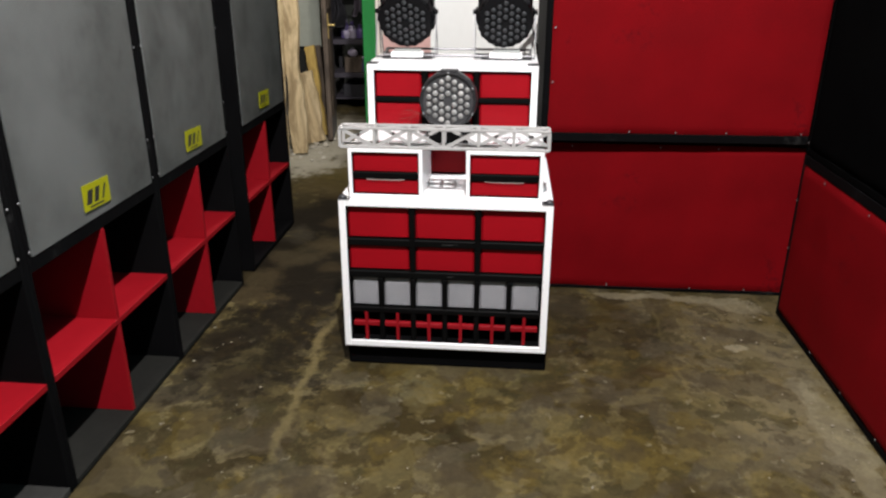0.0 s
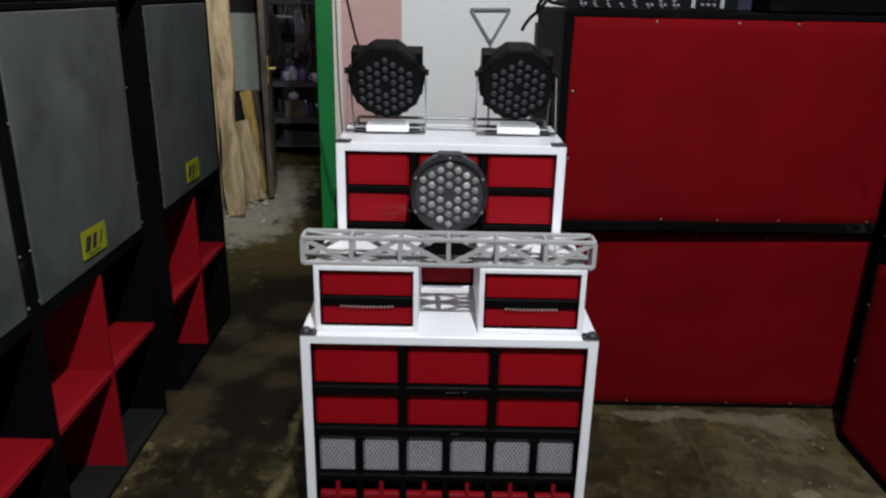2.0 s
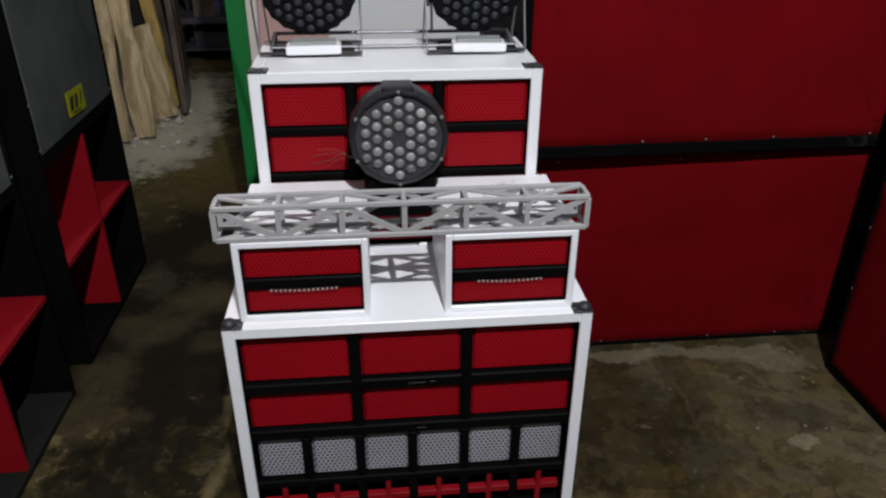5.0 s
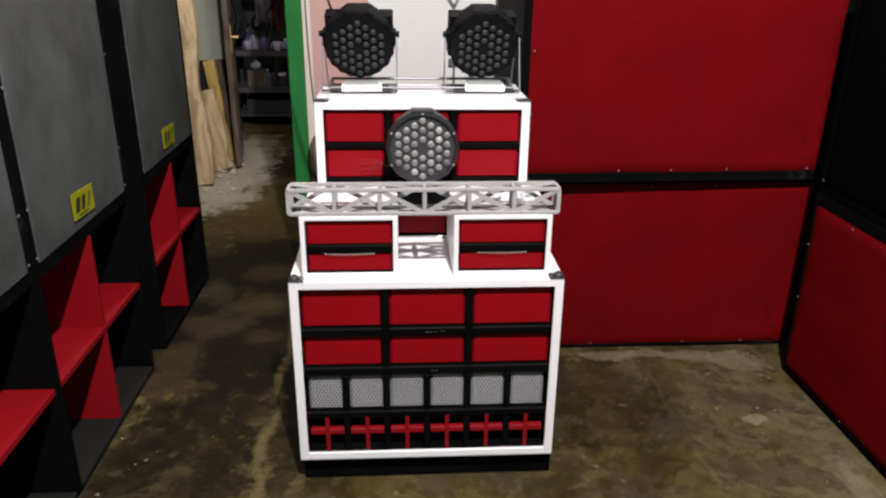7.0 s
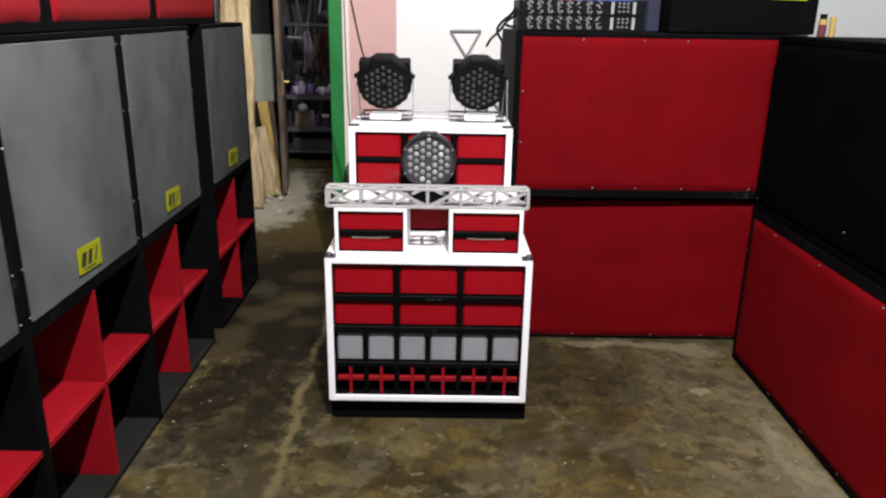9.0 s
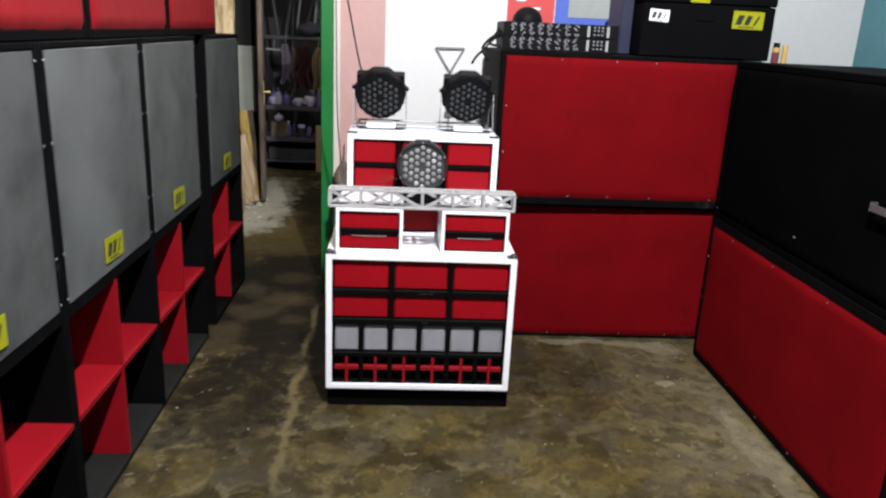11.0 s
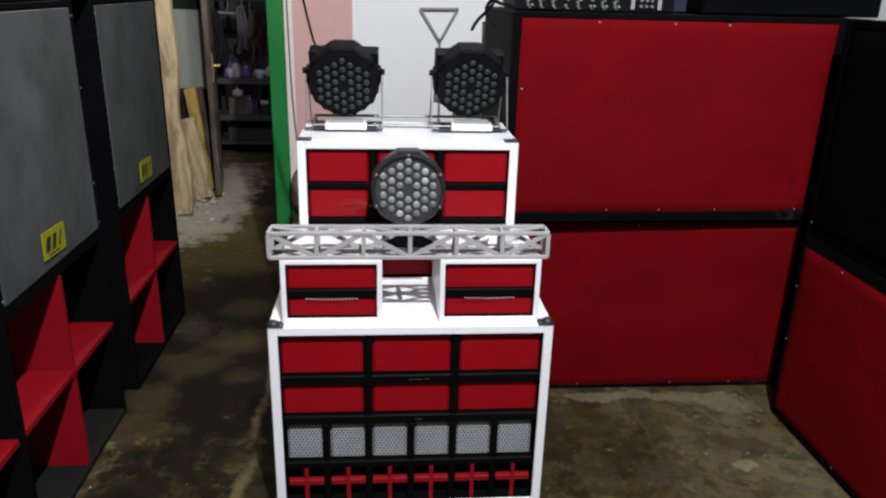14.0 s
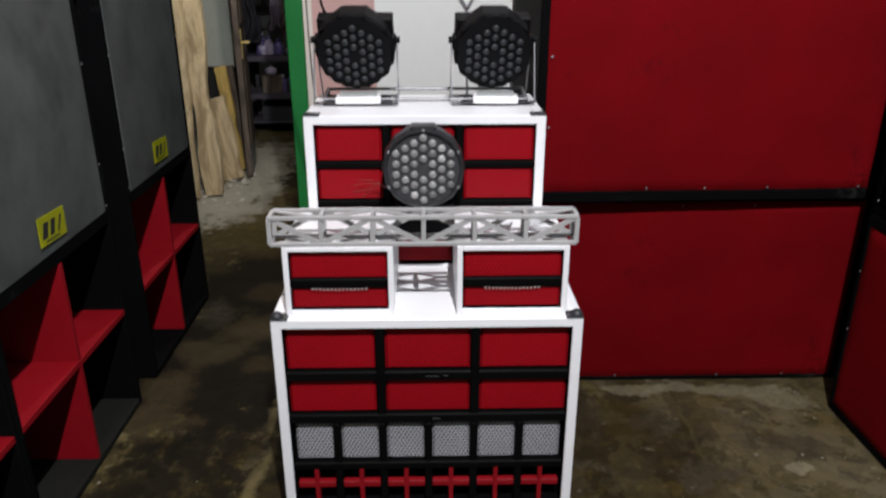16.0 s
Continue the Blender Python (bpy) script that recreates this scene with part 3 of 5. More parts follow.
def horn_cabinet(W, bottom):
    """Tall bass cabinet: wire mesh above, a horn mouth with a red cross of boards below. Front at y = 0."""
    H, D, T = 1.405, 0.6, 0.018
    G = W - 0.033
    c = thing("horn_cabinet", Matrix.Identity(4), "tall black speaker cabinet with grey mesh and red crossed horn boards", "speaker cabinet", "horn cabinets along the wall")
    for s in (-1, 1):
        block("side_panel", (min(s * W, s * (W - T)), 0, 0), (max(s * W, s * (W - T)), D, H), BLACK, c)
    block("top_panel", (-W + T, 0, H - T), (W - T, D, H), BLACK, c)
    block("bottom_panel", (-W + T, 0.0, 0.0), (W - T, D, 0.022), bottom, c, "horn floor, its light set by board colour")
    block("back_panel", (-W + T, D - T, 0.022), (W - T, D, H - T), BLACK, c)
    block("front_rail", (-W + T, 0.002, 0.662), (W - T, 0.03, 0.704), BLACK, c)
    block("top_rail", (-W + T, 0.002, 1.384), (W - T, 0.03, H - T), BLACK, c)
    for s in (-1, 1):
        block("front_stile", (min(s * (W - T), s * G), 0.002, 0.704), (max(s * (W - T), s * G), 0.03, 1.384), BLACK, c)
    block("baffle", (-W + T, 0.03, 0.662), (W - T, 0.045, 1.384), BLACK, c)
    part("horn_back", boxes(((-W + T, 0.42, 0.022), (W - T, 0.435, 0.662))), BLACK, c)
    bm = boxes(((-G, -0.001, 0.704), (G, 0.012, 1.384), 0.0012))
    g = part("mesh_grille", bm, MESH, c, "fine grey wire mesh")
    screws(g, [(sx * (G + 0.011), -0.001, z) for sx in (-1, 1) for z in (0.72, 0.85, 1.15, 1.36)])
    block("shelf_board", (-W + T, 0.001, 0.342), (W - T, 0.42, 0.36), RED_PAINT, c, "red painted horn board", 0.001)
    block("upper_fin", (-0.008, 0.002, 0.36), (0.008, 0.42, 0.66), RED_PAINT, c, "red painted horn board", 0.001)
    block("lower_fin", (-0.008, 0.002, 0.023), (0.008, 0.42, 0.342), RED_PAINT, c, "red painted horn board", 0.001)
    return c


# nearer horn floors get a lighter board colour in place of stronger light
for half, yc, sx, bottom in ((0.3675, 1.228, -0.012, LIT_FLOOR), (0.3685, 1.966, -0.012, LIFTED_BLACK), (0.347, 2.683, -0.02, LIFTED_BLACK), (0.352, 3.532, -0.012, BLACK)):
    k = horn_cabinet(half, bottom)
    k.matrix_world = pose(-1.177, yc, 0, 0, 0, 90)
    sticker(k, sx, 0.774, -0.006, 0.142, 0.076, 2)


def red_cabinet(width, height, depth, label, group, lip=0.028, panel=RED_CLOTH, top=None, seed=1, foot=None, pins=(), side=None, right=0.0):
    """Bass cabinet with a cloth-covered front panel set in a black frame."""
    c = thing("bass_cabinet", Matrix.Identity(4), label, "speaker cabinet", group)
    w, t = width / 2, 0.018
    rim_paint = BLACK_CLOTH if panel is BLACK_CLOTH else BLACK
    top = height - lip if top is None else top
    foot = foot or lip
    part("carcass", boxes(((-w, 0.02, 0), (w + right, depth, height), 0.003)), side or BLACK, c, "lighter black painted box" if side else "black painted box")
    for s in (-1, 1):
        edge = w + right if s > 0 else w
        block("frame_stile", (min(s * edge, s * (w - lip)), 0, 0), (max(s * edge, s * (w - lip)), 0.0198, height), rim_paint, c)
    block("frame_rail", (-w + lip, 0, 0), (w - lip, 0.0198, foot), rim_paint, c)
    block("frame_rail", (-w + lip, 0, top), (w - lip, 0.0198, height), rim_paint, c)
    bm = bmesh.new()
    nx, nz = 56, 32
    x0, x1, z0, z1 = -w + lip, w - lip, foot, top
    grid = []
    for j in range(nz + 1):
        row = []
        for i in range(nx + 1):
            rim = i in (0, nx) or j in (0, nz)
            px, pz = x0 + (x1 - x0) * i / nx, z0 + (z1 - z0) * j / nz
            if rim:
                # cloth gathered unevenly into the frame
                px += 0.0035 * noise.noise((seed * 4.1, pz * 21, 0.5)) if i in (0, nx) else 0
                pz += 0.0035 * noise.noise((px * 21, seed * 4.1, 1.5)) if j in (0, nz) else 0
            row.append(bm.verts.new((px, 0.004 if rim else -0.006 - 0.003 * noise.noise((px * 6 + seed * 9, pz * 6, seed)) - 0.0012 * noise.noise((px * 19, pz * 19, seed)), pz)))
        grid.append(row)
    for j in range(nz):
        for i in range(nx):
            bm.faces.new((grid[j][i], grid[j][i + 1], grid[j + 1][i + 1], grid[j + 1][i]))
    p = part("cloth_panel", bm, panel, c, "black cloth front" if panel is BLACK_CLOTH else "red cloth front", True)
    screws(p, [(x0 + 0.01 + (x1 - x0 - 0.02) * u, -0.008, z0 + 0.01 + (z1 - z0 - 0.02) * v) for u, v in pins])
    return c


for i, yc in enumerate((1.545, 2.296, 3.052)):
    k = red_cabinet(0.742, 0.70, 0.55, "black speaker cabinet with red cloth front stacked on top", "upper red cabinets", 0.026, panel=RED_CLOTH_LIT, seed=i + 3)
    k.matrix_world = pose(-1.18, yc, 1.407, 0, 0, 90)

# ---- sound cabinets across the back and along the east side ----
GROUP = "large red bass cabinets"
k = red_cabinet(1.163, 0.700, 0.58, "wide black bass cabinet with red cloth front on the floor", GROUP, 0.026, top=0.679, seed=7, foot=0.014, right=0.10,
                pins=((0.10, 1), (0.44, 1), (0.66, 1), (0.28, 0), (0.62, 0), (0.84, 0)))
k.matrix_world = pose(0.7355, 3.130, 0)
k = red_cabinet(1.122, 0.699, 0.60, "wide black bass cabinet with red cloth front stacked on another", GROUP, 0.026, top=0.681, foot=0.036, seed=8,
                pins=((0.23, 1), (0.47, 1), (0.645, 1), (0.31, 0), (0.49, 0), (0.685, 0), (0.97, 0.0), (0, 0.66), (0, 0.32)), side=LIFTED_BLACK, right=0.10)
k.matrix_world = pose(0.7215, 3.072, 0.7015, 0, 0, 1.2)
k = red_cabinet(1.45, 0.70, 0.62, "long black bass cabinet with red cloth front on the floor", GROUP, 0.016, top=0.66, foot=0.024, seed=9,
                pins=((0, 0.78), (0, 0.45), (0.16, 1), (0.42, 1), (0.27, 0), (0.47, 0), (0.66, 0), (0.7, 1)))
k.matrix_world = pose(1.193, 2.222, 0, 0, 0, -90)
k = red_cabinet(1.44, 0.70, 0.62, "long all-black bass cabinet stacked on a red one", "", 0.026, panel=BLACK_CLOTH, seed=10, pins=((0.0, 0.02), (0.5, 0.1)))
k.matrix_world = pose(1.193, 2.225, 0.703, 0, 0, -90)
hb = bmesh.new()
strip_into(hb, (0.43, -0.03, 0.315), (0.57, -0.03, 0.315), 0.022, 0.004, (0, 1, 0))
for x in (0.43, 0.57):
    strip_into(hb, (x, -0.031, 0.315), (x, -0.004, 0.315), 0.03, 0.004, (1, 0, 0))
part("handle", hb, DULL_STEEL, k, "grey steel carrying handle")


# ---- the white miniature stack ----
def corner_cap(parent, x, y, z, s, ball=1.0):
    """Small dark ball corner on a thin foot with two rivets."""
    bm = bmesh.new()
    box_into(bm, (min(x, x - s * 0.040), y - 0.002, z - 0.001), (max(x, x - s * 0.040), y + 0.036, z + 0.0025), 0.001)
    t = bmesh.new()
    bmesh.ops.create_uvsphere(t, u_segments=14, v_segments=8, radius=0.015)
    for v in t.verts:
        v.co.z = max(v.co.z, 0.0) * 0.95 * ball
    merge(bm, t, Matrix.Translation((x - s * 0.014, y + 0.015, z + 0.0015)))
    cap = part("corner_cap", bm, DARK_STEEL, parent, "dark metal corner protector", True)
    for u, v in ((0.034, 0.010), (0.010, 0.031)):
        bm = bmesh.new()
        rod_into(bm, (x - s * u, y + v, z + 0.002), (x - s * u, y + v, z + 0.0048), 0.0035, 8)
        part("rivet", bm, STEEL, cap, "bright rivet")
    return cap


def white_case(parent, w, h, d, edge, lip=0.022, board=0.015, foot=None):
    """An open-fronted white box: front edges at y = 0."""
    foot = foot or lip
    for s in (-1, 1):
        block("side_panel", (min(s * w, s * (w - lip)), 0, 0), (max(s * w, s * (w - lip)), d, h), WHITE, parent, "", 0.002)
    block("top_panel", (-w + lip, 0, h - lip), (w - lip, d, h), WHITE, parent, "", 0.002)
    block("bottom_panel", (-w + lip, 0, 0), (w - lip, d, foot), WHITE, parent, "", 0.002)
    block("back_panel", (-w + lip, d - board, foot), (w - lip, d, h - lip), BLACK, parent)
    block("baffle", (-w + lip, edge, foot), (w - lip, edge + 0.012, h - lip), BLACK, parent)
    block("liner", (-w + lip, 0.006, foot - 0.001), (w - lip, edge, foot + 0.003), BLACK, parent)
    block("liner", (-w + lip, 0.006, h - lip - 0.003), (w - lip, edge, h - lip + 0.001), BLACK, parent)
    for s in (-1, 1):
        block("liner", (min(s * (w - lip + 0.001), s * (w - lip - 0.002)), 0.006, foot), (max(s * (w - lip + 0.001), s * (w - lip - 0.002)), edge, h - lip), BLACK, parent)


def grille_tray(parent, x0, x1, z0, z1, y, material, label):
    """A shallow pressed sheet with a raised middle."""
    bm = bmesh.new()
    r = 0.007
    out = [bm.verts.new((x, y + 0.006, z)) for x, z in ((x0, z0), (x1, z0), (x1, z1), (x0, z1))]
    inn = [bm.verts.new((x, y, z)) for x, z in ((x0 + r, z0 + r * 0.5), (x1 - r, z0 + r * 0.5), (x1 - r, z1 - r * 0.5), (x0 + r, z1 - r * 0.5))]
    bm.faces.new(inn)
    for i in range(4):
        bm.faces.new((out[i], out[(i + 1) % 4], inn[(i + 1) % 4], inn[i]))
    bmesh.ops.recalc_face_normals(bm, faces=bm.faces[:])
    return part("grille", bm, material, parent, label)


X0, X1 = -0.546, 0.184
CX = (X0 + X1) / 2
low = thing("mini_speaker_stack", pose(CX, 2.340, 0.0), "white miniature speaker box, red and grey grilles, black plinth", "miniature speaker")
W = (X1 - X0) / 2
block("plinth", (-W + 0.004, 0.036, 0.0), (W + 0.006, 0.60, 0.09), BLACK, low, "black plinth")
body = new("case")
body.parent = low
body.location = (0, 0, 0.09)
white_case(body, W, 0.562, 0.635, 0.045, 0.024)
for s in (-1, 1):
    corner_cap(body, s * W, 0.0, 0.562, s)
iw = W - 0.024
for z0, z1 in ((0.508, 0.622), (0.388, 0.482)):
    for i in range(3):
        c0 = -iw + 2 * iw * i / 3
        grille_tray(low, c0 + (0.003 if i == 0 else 0.011), c0 + 2 * iw / 3 - (0.003 if i == 2 else 0.011), z0 + 0.003, z1, 0.02, RED_PERF, "red perforated grille")
for z0, z1 in ((0.482, 0.508), (0.362, 0.388), (0.224, 0.246)):
    block("cross_bar", (-iw, 0.008, z0), (iw, 0.044, z1), BLACK_BAR, low)
for i in (1, 2):
    c0 = -iw + 2 * iw * i / 3
    block("post", (c0 - 0.011, 0.007, 0.388), (c0 + 0.011, 0.044, 0.626), BLACK_BAR, low)
for i in range(6):
    c0 = -iw + 2 * iw * (i + 0.5) / 6
    grille_tray(low, c0 - 0.0475, c0 + 0.0475, 0.250, 0.359, 0.022, GREY_PERF, "grey perforated grille")
    block("cross_shelf", (c0 - 0.047, 0.009, 0.171), (c0 + 0.047, 0.026, 0.187), RED_PAINT, low, "small red horn board", 0.001)
    block("cross_fin", (c0 - 0.0055, 0.008, 0.116), (c0 + 0.0055, 0.027, 0.228), RED_PAINT, low, "small red horn board", 0.001)
    if i:
        block("post", (c0 - iw / 6 - 0.0095, 0.010, 0.114), (c0 - iw / 6 + 0.0095, 0.043, 0.361), BLACK_BAR, low)

# small glints on the black bars, drawn as thin pale strips
for x, w, z in ((0.01, 0.017, 0.4945), (0.042, 0.006, 0.496), (0.02, 0.01, 0.3745)):
    block("scuff", (x - w, 0.0068, z), (x + w, 0.0079, z + 0.0010), DULL_STEEL, low, "thin pale strip painted as a glint on the black bar", 0.0)

# upper box
UX0, UX1 = -0.491, 0.124
UC, UW, UZ = (UX0 + UX1) / 2, (UX1 - UX0) / 2, 0.6525
up = thing("mini_speaker", pose(UC, 2.657, UZ), "white miniature speaker box with red grilles on a larger one", "miniature speaker")
UH = 1.0645 - UZ
white_case(up, UW, UH, 0.315, 0.035, 0.024, foot=0.006)
for s in (-1, 1):
    corner_cap(up, s * UW, 0.0, UH, s, 0.25)
iw2 = UW - 0.024
xs = (-iw2, -0.283 - UC, -0.096 - UC, iw2)
rows = ((0.944, 1.035), (0.840, 0.926), (0.662, 0.822))
for z0, z1 in rows:
    for i in range(3):
        grille_tray(up, xs[i] + 0.003 + (0.010 if i else 0), xs[i + 1] - 0.003 - (0.010 if i < 2 else 0), z0 - UZ, z1 - UZ, 0.014, RED_PERF, "red perforated grille")
for z in (0.935, 0.831):
    block("cross_bar", (-iw2, 0.005, z - UZ - 0.009), (iw2, 0.034, z - UZ + 0.009), BLACK_BAR, up)
for x in xs[1:3]:
    block("post", (x - 0.010, 0.004, 0.010), (x + 0.010, 0.034, UH - 0.024), BLACK_BAR, up)


def small_box(x0, x1):
    c = thing("small_speaker_box", pose((x0 + x1) / 2, 2.363, 0.6525), "small white speaker box with red grille and black bar", "miniature speaker", "pair of small boxes")
    w = (x1 - x0) / 2
    white_case(c, w, 0.172, 0.29, 0.03, 0.013, 0.01)
    grille_tray(c, -w + 0.014, w - 0.014, 0.014, 0.065, 0.012, RED_PERF, "red perforated grille")
    grille_tray(c, -w + 0.014, w - 0.014, 0.090, 0.158, 0.012, RED_PERF, "red perforated grille")
    block("cross_bar", (-w + 0.013, 0.006, 0.066), (w - 0.013, 0.03, 0.090), BLACK_BAR, c)
    # a dotted bright line, drawn as small pale beads
    bm = bmesh.new()
    for i in range(15):
        t = bmesh.new()
        bmesh.ops.create_uvsphere(t, u_segments=6, v_segments=4, radius=0.0026)
        merge(bm, t, Matrix.Translation((-0.062 + 0.124 * i / 14, 0.0050, 0.066 - 0.002 * math.sin(math.pi * i / 14))))
    part("bead_trim", bm, BEAD, c, "thin row of small pale beads")
    return c


small_box(-0.511, -0.258)
small_box(-0.112, 0.146)


# miniature truss laid across the two small boxes
def mini_truss(x0, x1, y0, y1, z0, z1):
    c = thing("mini_truss", pose((x0 + x1) / 2, y0, z0), "grey miniature stage truss lying across two small boxes", "truss")
    L, D, H = x1 - x0, y1 - y0, z1 - z0
    h = L / 2
    for y in (0, D):
        for z in (0.0045, H):
            block("chord", (-h, y - 0.0045, z - 0.0045), (h, y + 0.0045, z + 0.0045), TRUSS, c, "", 0.001)
    n = 6
    for i in range(n + 1):
        x = -h + L * i / n
        bm = bmesh.new()
        for y in (0, D):
            strip_into(bm, (x, y, 0.004), (x, y, H - 0.004), 0.010, 0.005, (0, 1, 0))
        for z in (0.0045, H):
            strip_into(bm, (x, 0.003, z), (x, D - 0.003, z), 0.008, 0.005, (0, 0, 1))
        part("cross_frame", bm, TRUSS, c)
    for i in range(n):
        a, b = -h + L * i / n, -h + L * (i + 1) / n
        up, down = (H, 0.005) if i % 2 == 0 else (0.005, H)
        near, far = (0.002, D - 0.002) if i % 2 else (D - 0.002, 0.002)
        bm = bmesh.new()
        strip_into(bm, (a, 0, up), (b, 0, down), 0.011, 0.004, (0, 1, 0))
        strip_into(bm, (a, D, down), (b, D, up), 0.011, 0.004, (0, 1, 0))
        strip_into(bm, (a, near, H), (b, far, H), 0.011, 0.004, (0, 0, 1))
        strip_into(bm, (a, far, 0.0045), (b, near, 0.0045), 0.011, 0.004, (0, 0, 1))
        part("diagonal", bm, TRUSS, c)
    return c


mini_truss(-0.535, 0.159, 2.368, 2.424, 0.8248, 0.892)


# ---- LED stage lamps ----
def par_lamp(m, clear, yoke, label):
    """Round LED par: lens face towards -y at y = 0, middle at the origin."""
    c = thing("stage_lamp", m, label, "stage light", "LED stage lamps")
    R = 0.098 if clear else 0.103
    bm = bmesh.new()
    # faceted housing with flat crown
    n = 16 if clear else 10
    rings = ((0.0, R * 0.99), (0.012, R * 1.04), (0.06, R * 1.05), (0.10, R * 0.92), (0.125, R * 0.55))
    loops = []
    for y, r in rings:
        loops.append([bm.verts.new((r * math.cos(2 * math.pi * i / n), y, r * math.sin(2 * math.pi * i / n))) for i in range(n)])
    for a, b in zip(loops, loops[1:]):
        for i in range(n):
            bm.faces.new((a[i], a[(i + 1) % n], b[(i + 1) % n], b[i]))
    bm.faces.new(loops[-1])
    bmesh.ops.recalc_face_normals(bm, faces=bm.faces[:])
    if clear:
        box_into(bm, (-0.032, 0.004, R * 0.86), (0.032, 0.07, R * 1.06), 0.004)
    if not clear:
        for s in (-1, 1):
            box_into(bm, (min(s * 0.05, s * 0.099), 0.045, -0.052), (max(s * 0.05, s * 0.099), 0.095, 0.074), 0.002)
            box_into(bm, (min(s * 0.095, s * 0.108), 0.028, 0.0), (max(s * 0.095, s * 0.108), 0.058, 0.034), 0.004)
        box_into(bm, (-0.035, 0.02, -R * 1.06), (0.035, 0.075, -R * 0.9), 0.004)
    part("housing", bm, RIM if clear else PLASTIC, c, "faceted dark plastic housing")
    bm = bmesh.new()
    n = 16
    prof = ((0.000, R * 0.90), (-0.007, R * 0.92), (-0.009, R * 0.97), (-0.004, R * 1.01), (0.004, R * 1.0))
    loops = [[bm.verts.new((r * math.cos(2 * math.pi * i / n), y, r * math.sin(2 * math.pi * i / n))) for i in range(n)] for y, r in prof]
    for a, b in zip(loops, loops[1:]):
        for i in range(n):
            bm.faces.new((a[i], a[(i + 1) % n], b[(i + 1) % n], b[i]))
    bmesh.ops.recalc_face_normals(bm, faces=bm.faces[:])
    if clear:
        part("bezel", bm, RIM, c, "charcoal faceted rim")
    else:
        bm.free()
    bm = bmesh.new()
    rod_into(bm, (0, -0.001, 0), (0, 0.01, 0), R * (0.91 if clear else 0.985), 40 if clear else 10)
    part("lens_plate", bm, FACEPLATE if clear else PLASTIC, c)
    t = bmesh.new()
    bmesh.ops.create_uvsphere(t, u_segments=14, v_segments=8, radius=0.0096 if clear else 0.0088)
    for v in t.verts:
        v.co = Vector((v.co.x, v.co.y * 0.42, v.co.z))
    src = None
    for q in range(-3, 4):
        for r in range(-3, 4):
            if abs(q + r) > 3 or (q == 0 and r == 0):
                continue
            k = 1.0
            p = Matrix.Translation((q * 0.0222 * k, -0.0035, (r + q / 2) * 0.0256 * k - (0.0 if clear else 0.008)))
            if src is None:
                src = part("led_lens", t, LENS if clear else SMOKED, c, "", True)
                src.matrix_basis = p
            else:
                share("led_lens", src, c, p)
    if clear:
        screws(c, [(R * 0.97 * math.cos(a), -0.009, R * 0.97 * math.sin(a)) for a in [radians(d) for d in (90, 27, 153, -27, 207, 270)]])
    for s in (-1, 1) if yoke else ():
        bm = bmesh.new()
        rod_into(bm, (s * 0.104, 0.04, 0.02), (s * 0.118, 0.04, 0.02), 0.009, 10)
        part("knob", bm, PLASTIC, c, "tightening knob")
    if yoke:
        level = pose(0, 0, 0, -TILT_DOWN, 0, 0)
        drop = -(m.translation.z - 1.0720)
        for nm, w, y0, y1 in (("yoke", 0.112, 0.035, -0.005), ("rear_yoke", 0.107, 0.045, 0.11)):
            bm = bmesh.new()
            strip_into(bm, (-w, y1, drop), (w, y1, drop), 0.02, 0.003, (0, 0, 1))
            bar = part(nm, bm, DARK_STEEL, c, "dark steel yoke foot")
            bar.matrix_basis = level
            for s in (-1, 1):
                bm = bmesh.new()
                strip_into(bm, (s * w, y0, 0.025), (s * w, y1, drop), 0.011, 0.0025, (1, 0, 0))
                part("yoke_leg", bm, DULL_STEEL, bar, "bent grey steel leg")
    return c


par_lamp(pose(-0.188, 2.545, 0.955, -3, 0, 0), True, False, "black LED stage lamp with clear round lenses, front of the stack")
TILT_DOWN = 18
PL = (-0.368, 2.80, 1.201)
PR = (0.000, 2.80, 1.201)
par_lamp(pose(*PL, TILT_DOWN, 0, -2), False, True, "black LED stage lamp, unlit, standing on the upper white box")
par_lamp(pose(*PR, TILT_DOWN, 0, 3), False, True, "black LED stage lamp, unlit, standing on the upper white box")


# wood blocks and rods under the lamps, hanging bracket, lamp leads
def wood_block(x, turn):
    c = thing("white_block", pose(x, 2.80, 1.0720, 0, 0, turn), "white painted wood block weighing down a lamp yoke", "block", "white blocks under lamps")
    block("slab", (-0.060, -0.026, 0.0), (0.060, 0.028, 0.019), WHITE, c, "", 0.003)
    block("top_sheet", (-0.050, -0.014, 0.0192), (0.050, 0.032, 0.026), GREY_PRINT, c, "thin grey top layer", 0.001)


wood_block(-0.362, 2)
wood_block(0.006, -3)
for x, t in ((-0.366, 3), (0.008, -3)):
    c = thing("base_plate", pose(x, 2.835, 1.0650, 0, 0, t), "thin black metal plate under a stage lamp", "metal plate", "plates under lamps")
    bm = bmesh.new()
    prism_into(bm, [(-0.094, 0.0), (0.094, 0.0), (0.088, 0.005), (-0.088, 0.005)], -0.03, 0.06)
    part("plate", bm, BLACK_BAR, c)
bm = bmesh.new()
for y, z in ((2.862, 1.0697), (2.955, 1.084)):
    rod_into(bm, (-0.462, y, z), (0.098, y, z), 0.0045, 8)
for x in (-0.462, 0.098):
    rod_into(bm, (x, 2.862, 1.0697), (x, 2.955, 1.084), 0.0045, 8)
    rod_into(bm, (x, 2.955, 1.0645), (x, 2.955, 1.084), 0.0045, 8)
tagged(part("rod_frame", bm, DULL_STEEL), "thin welded steel rod frame lying on white box", "rod frame")

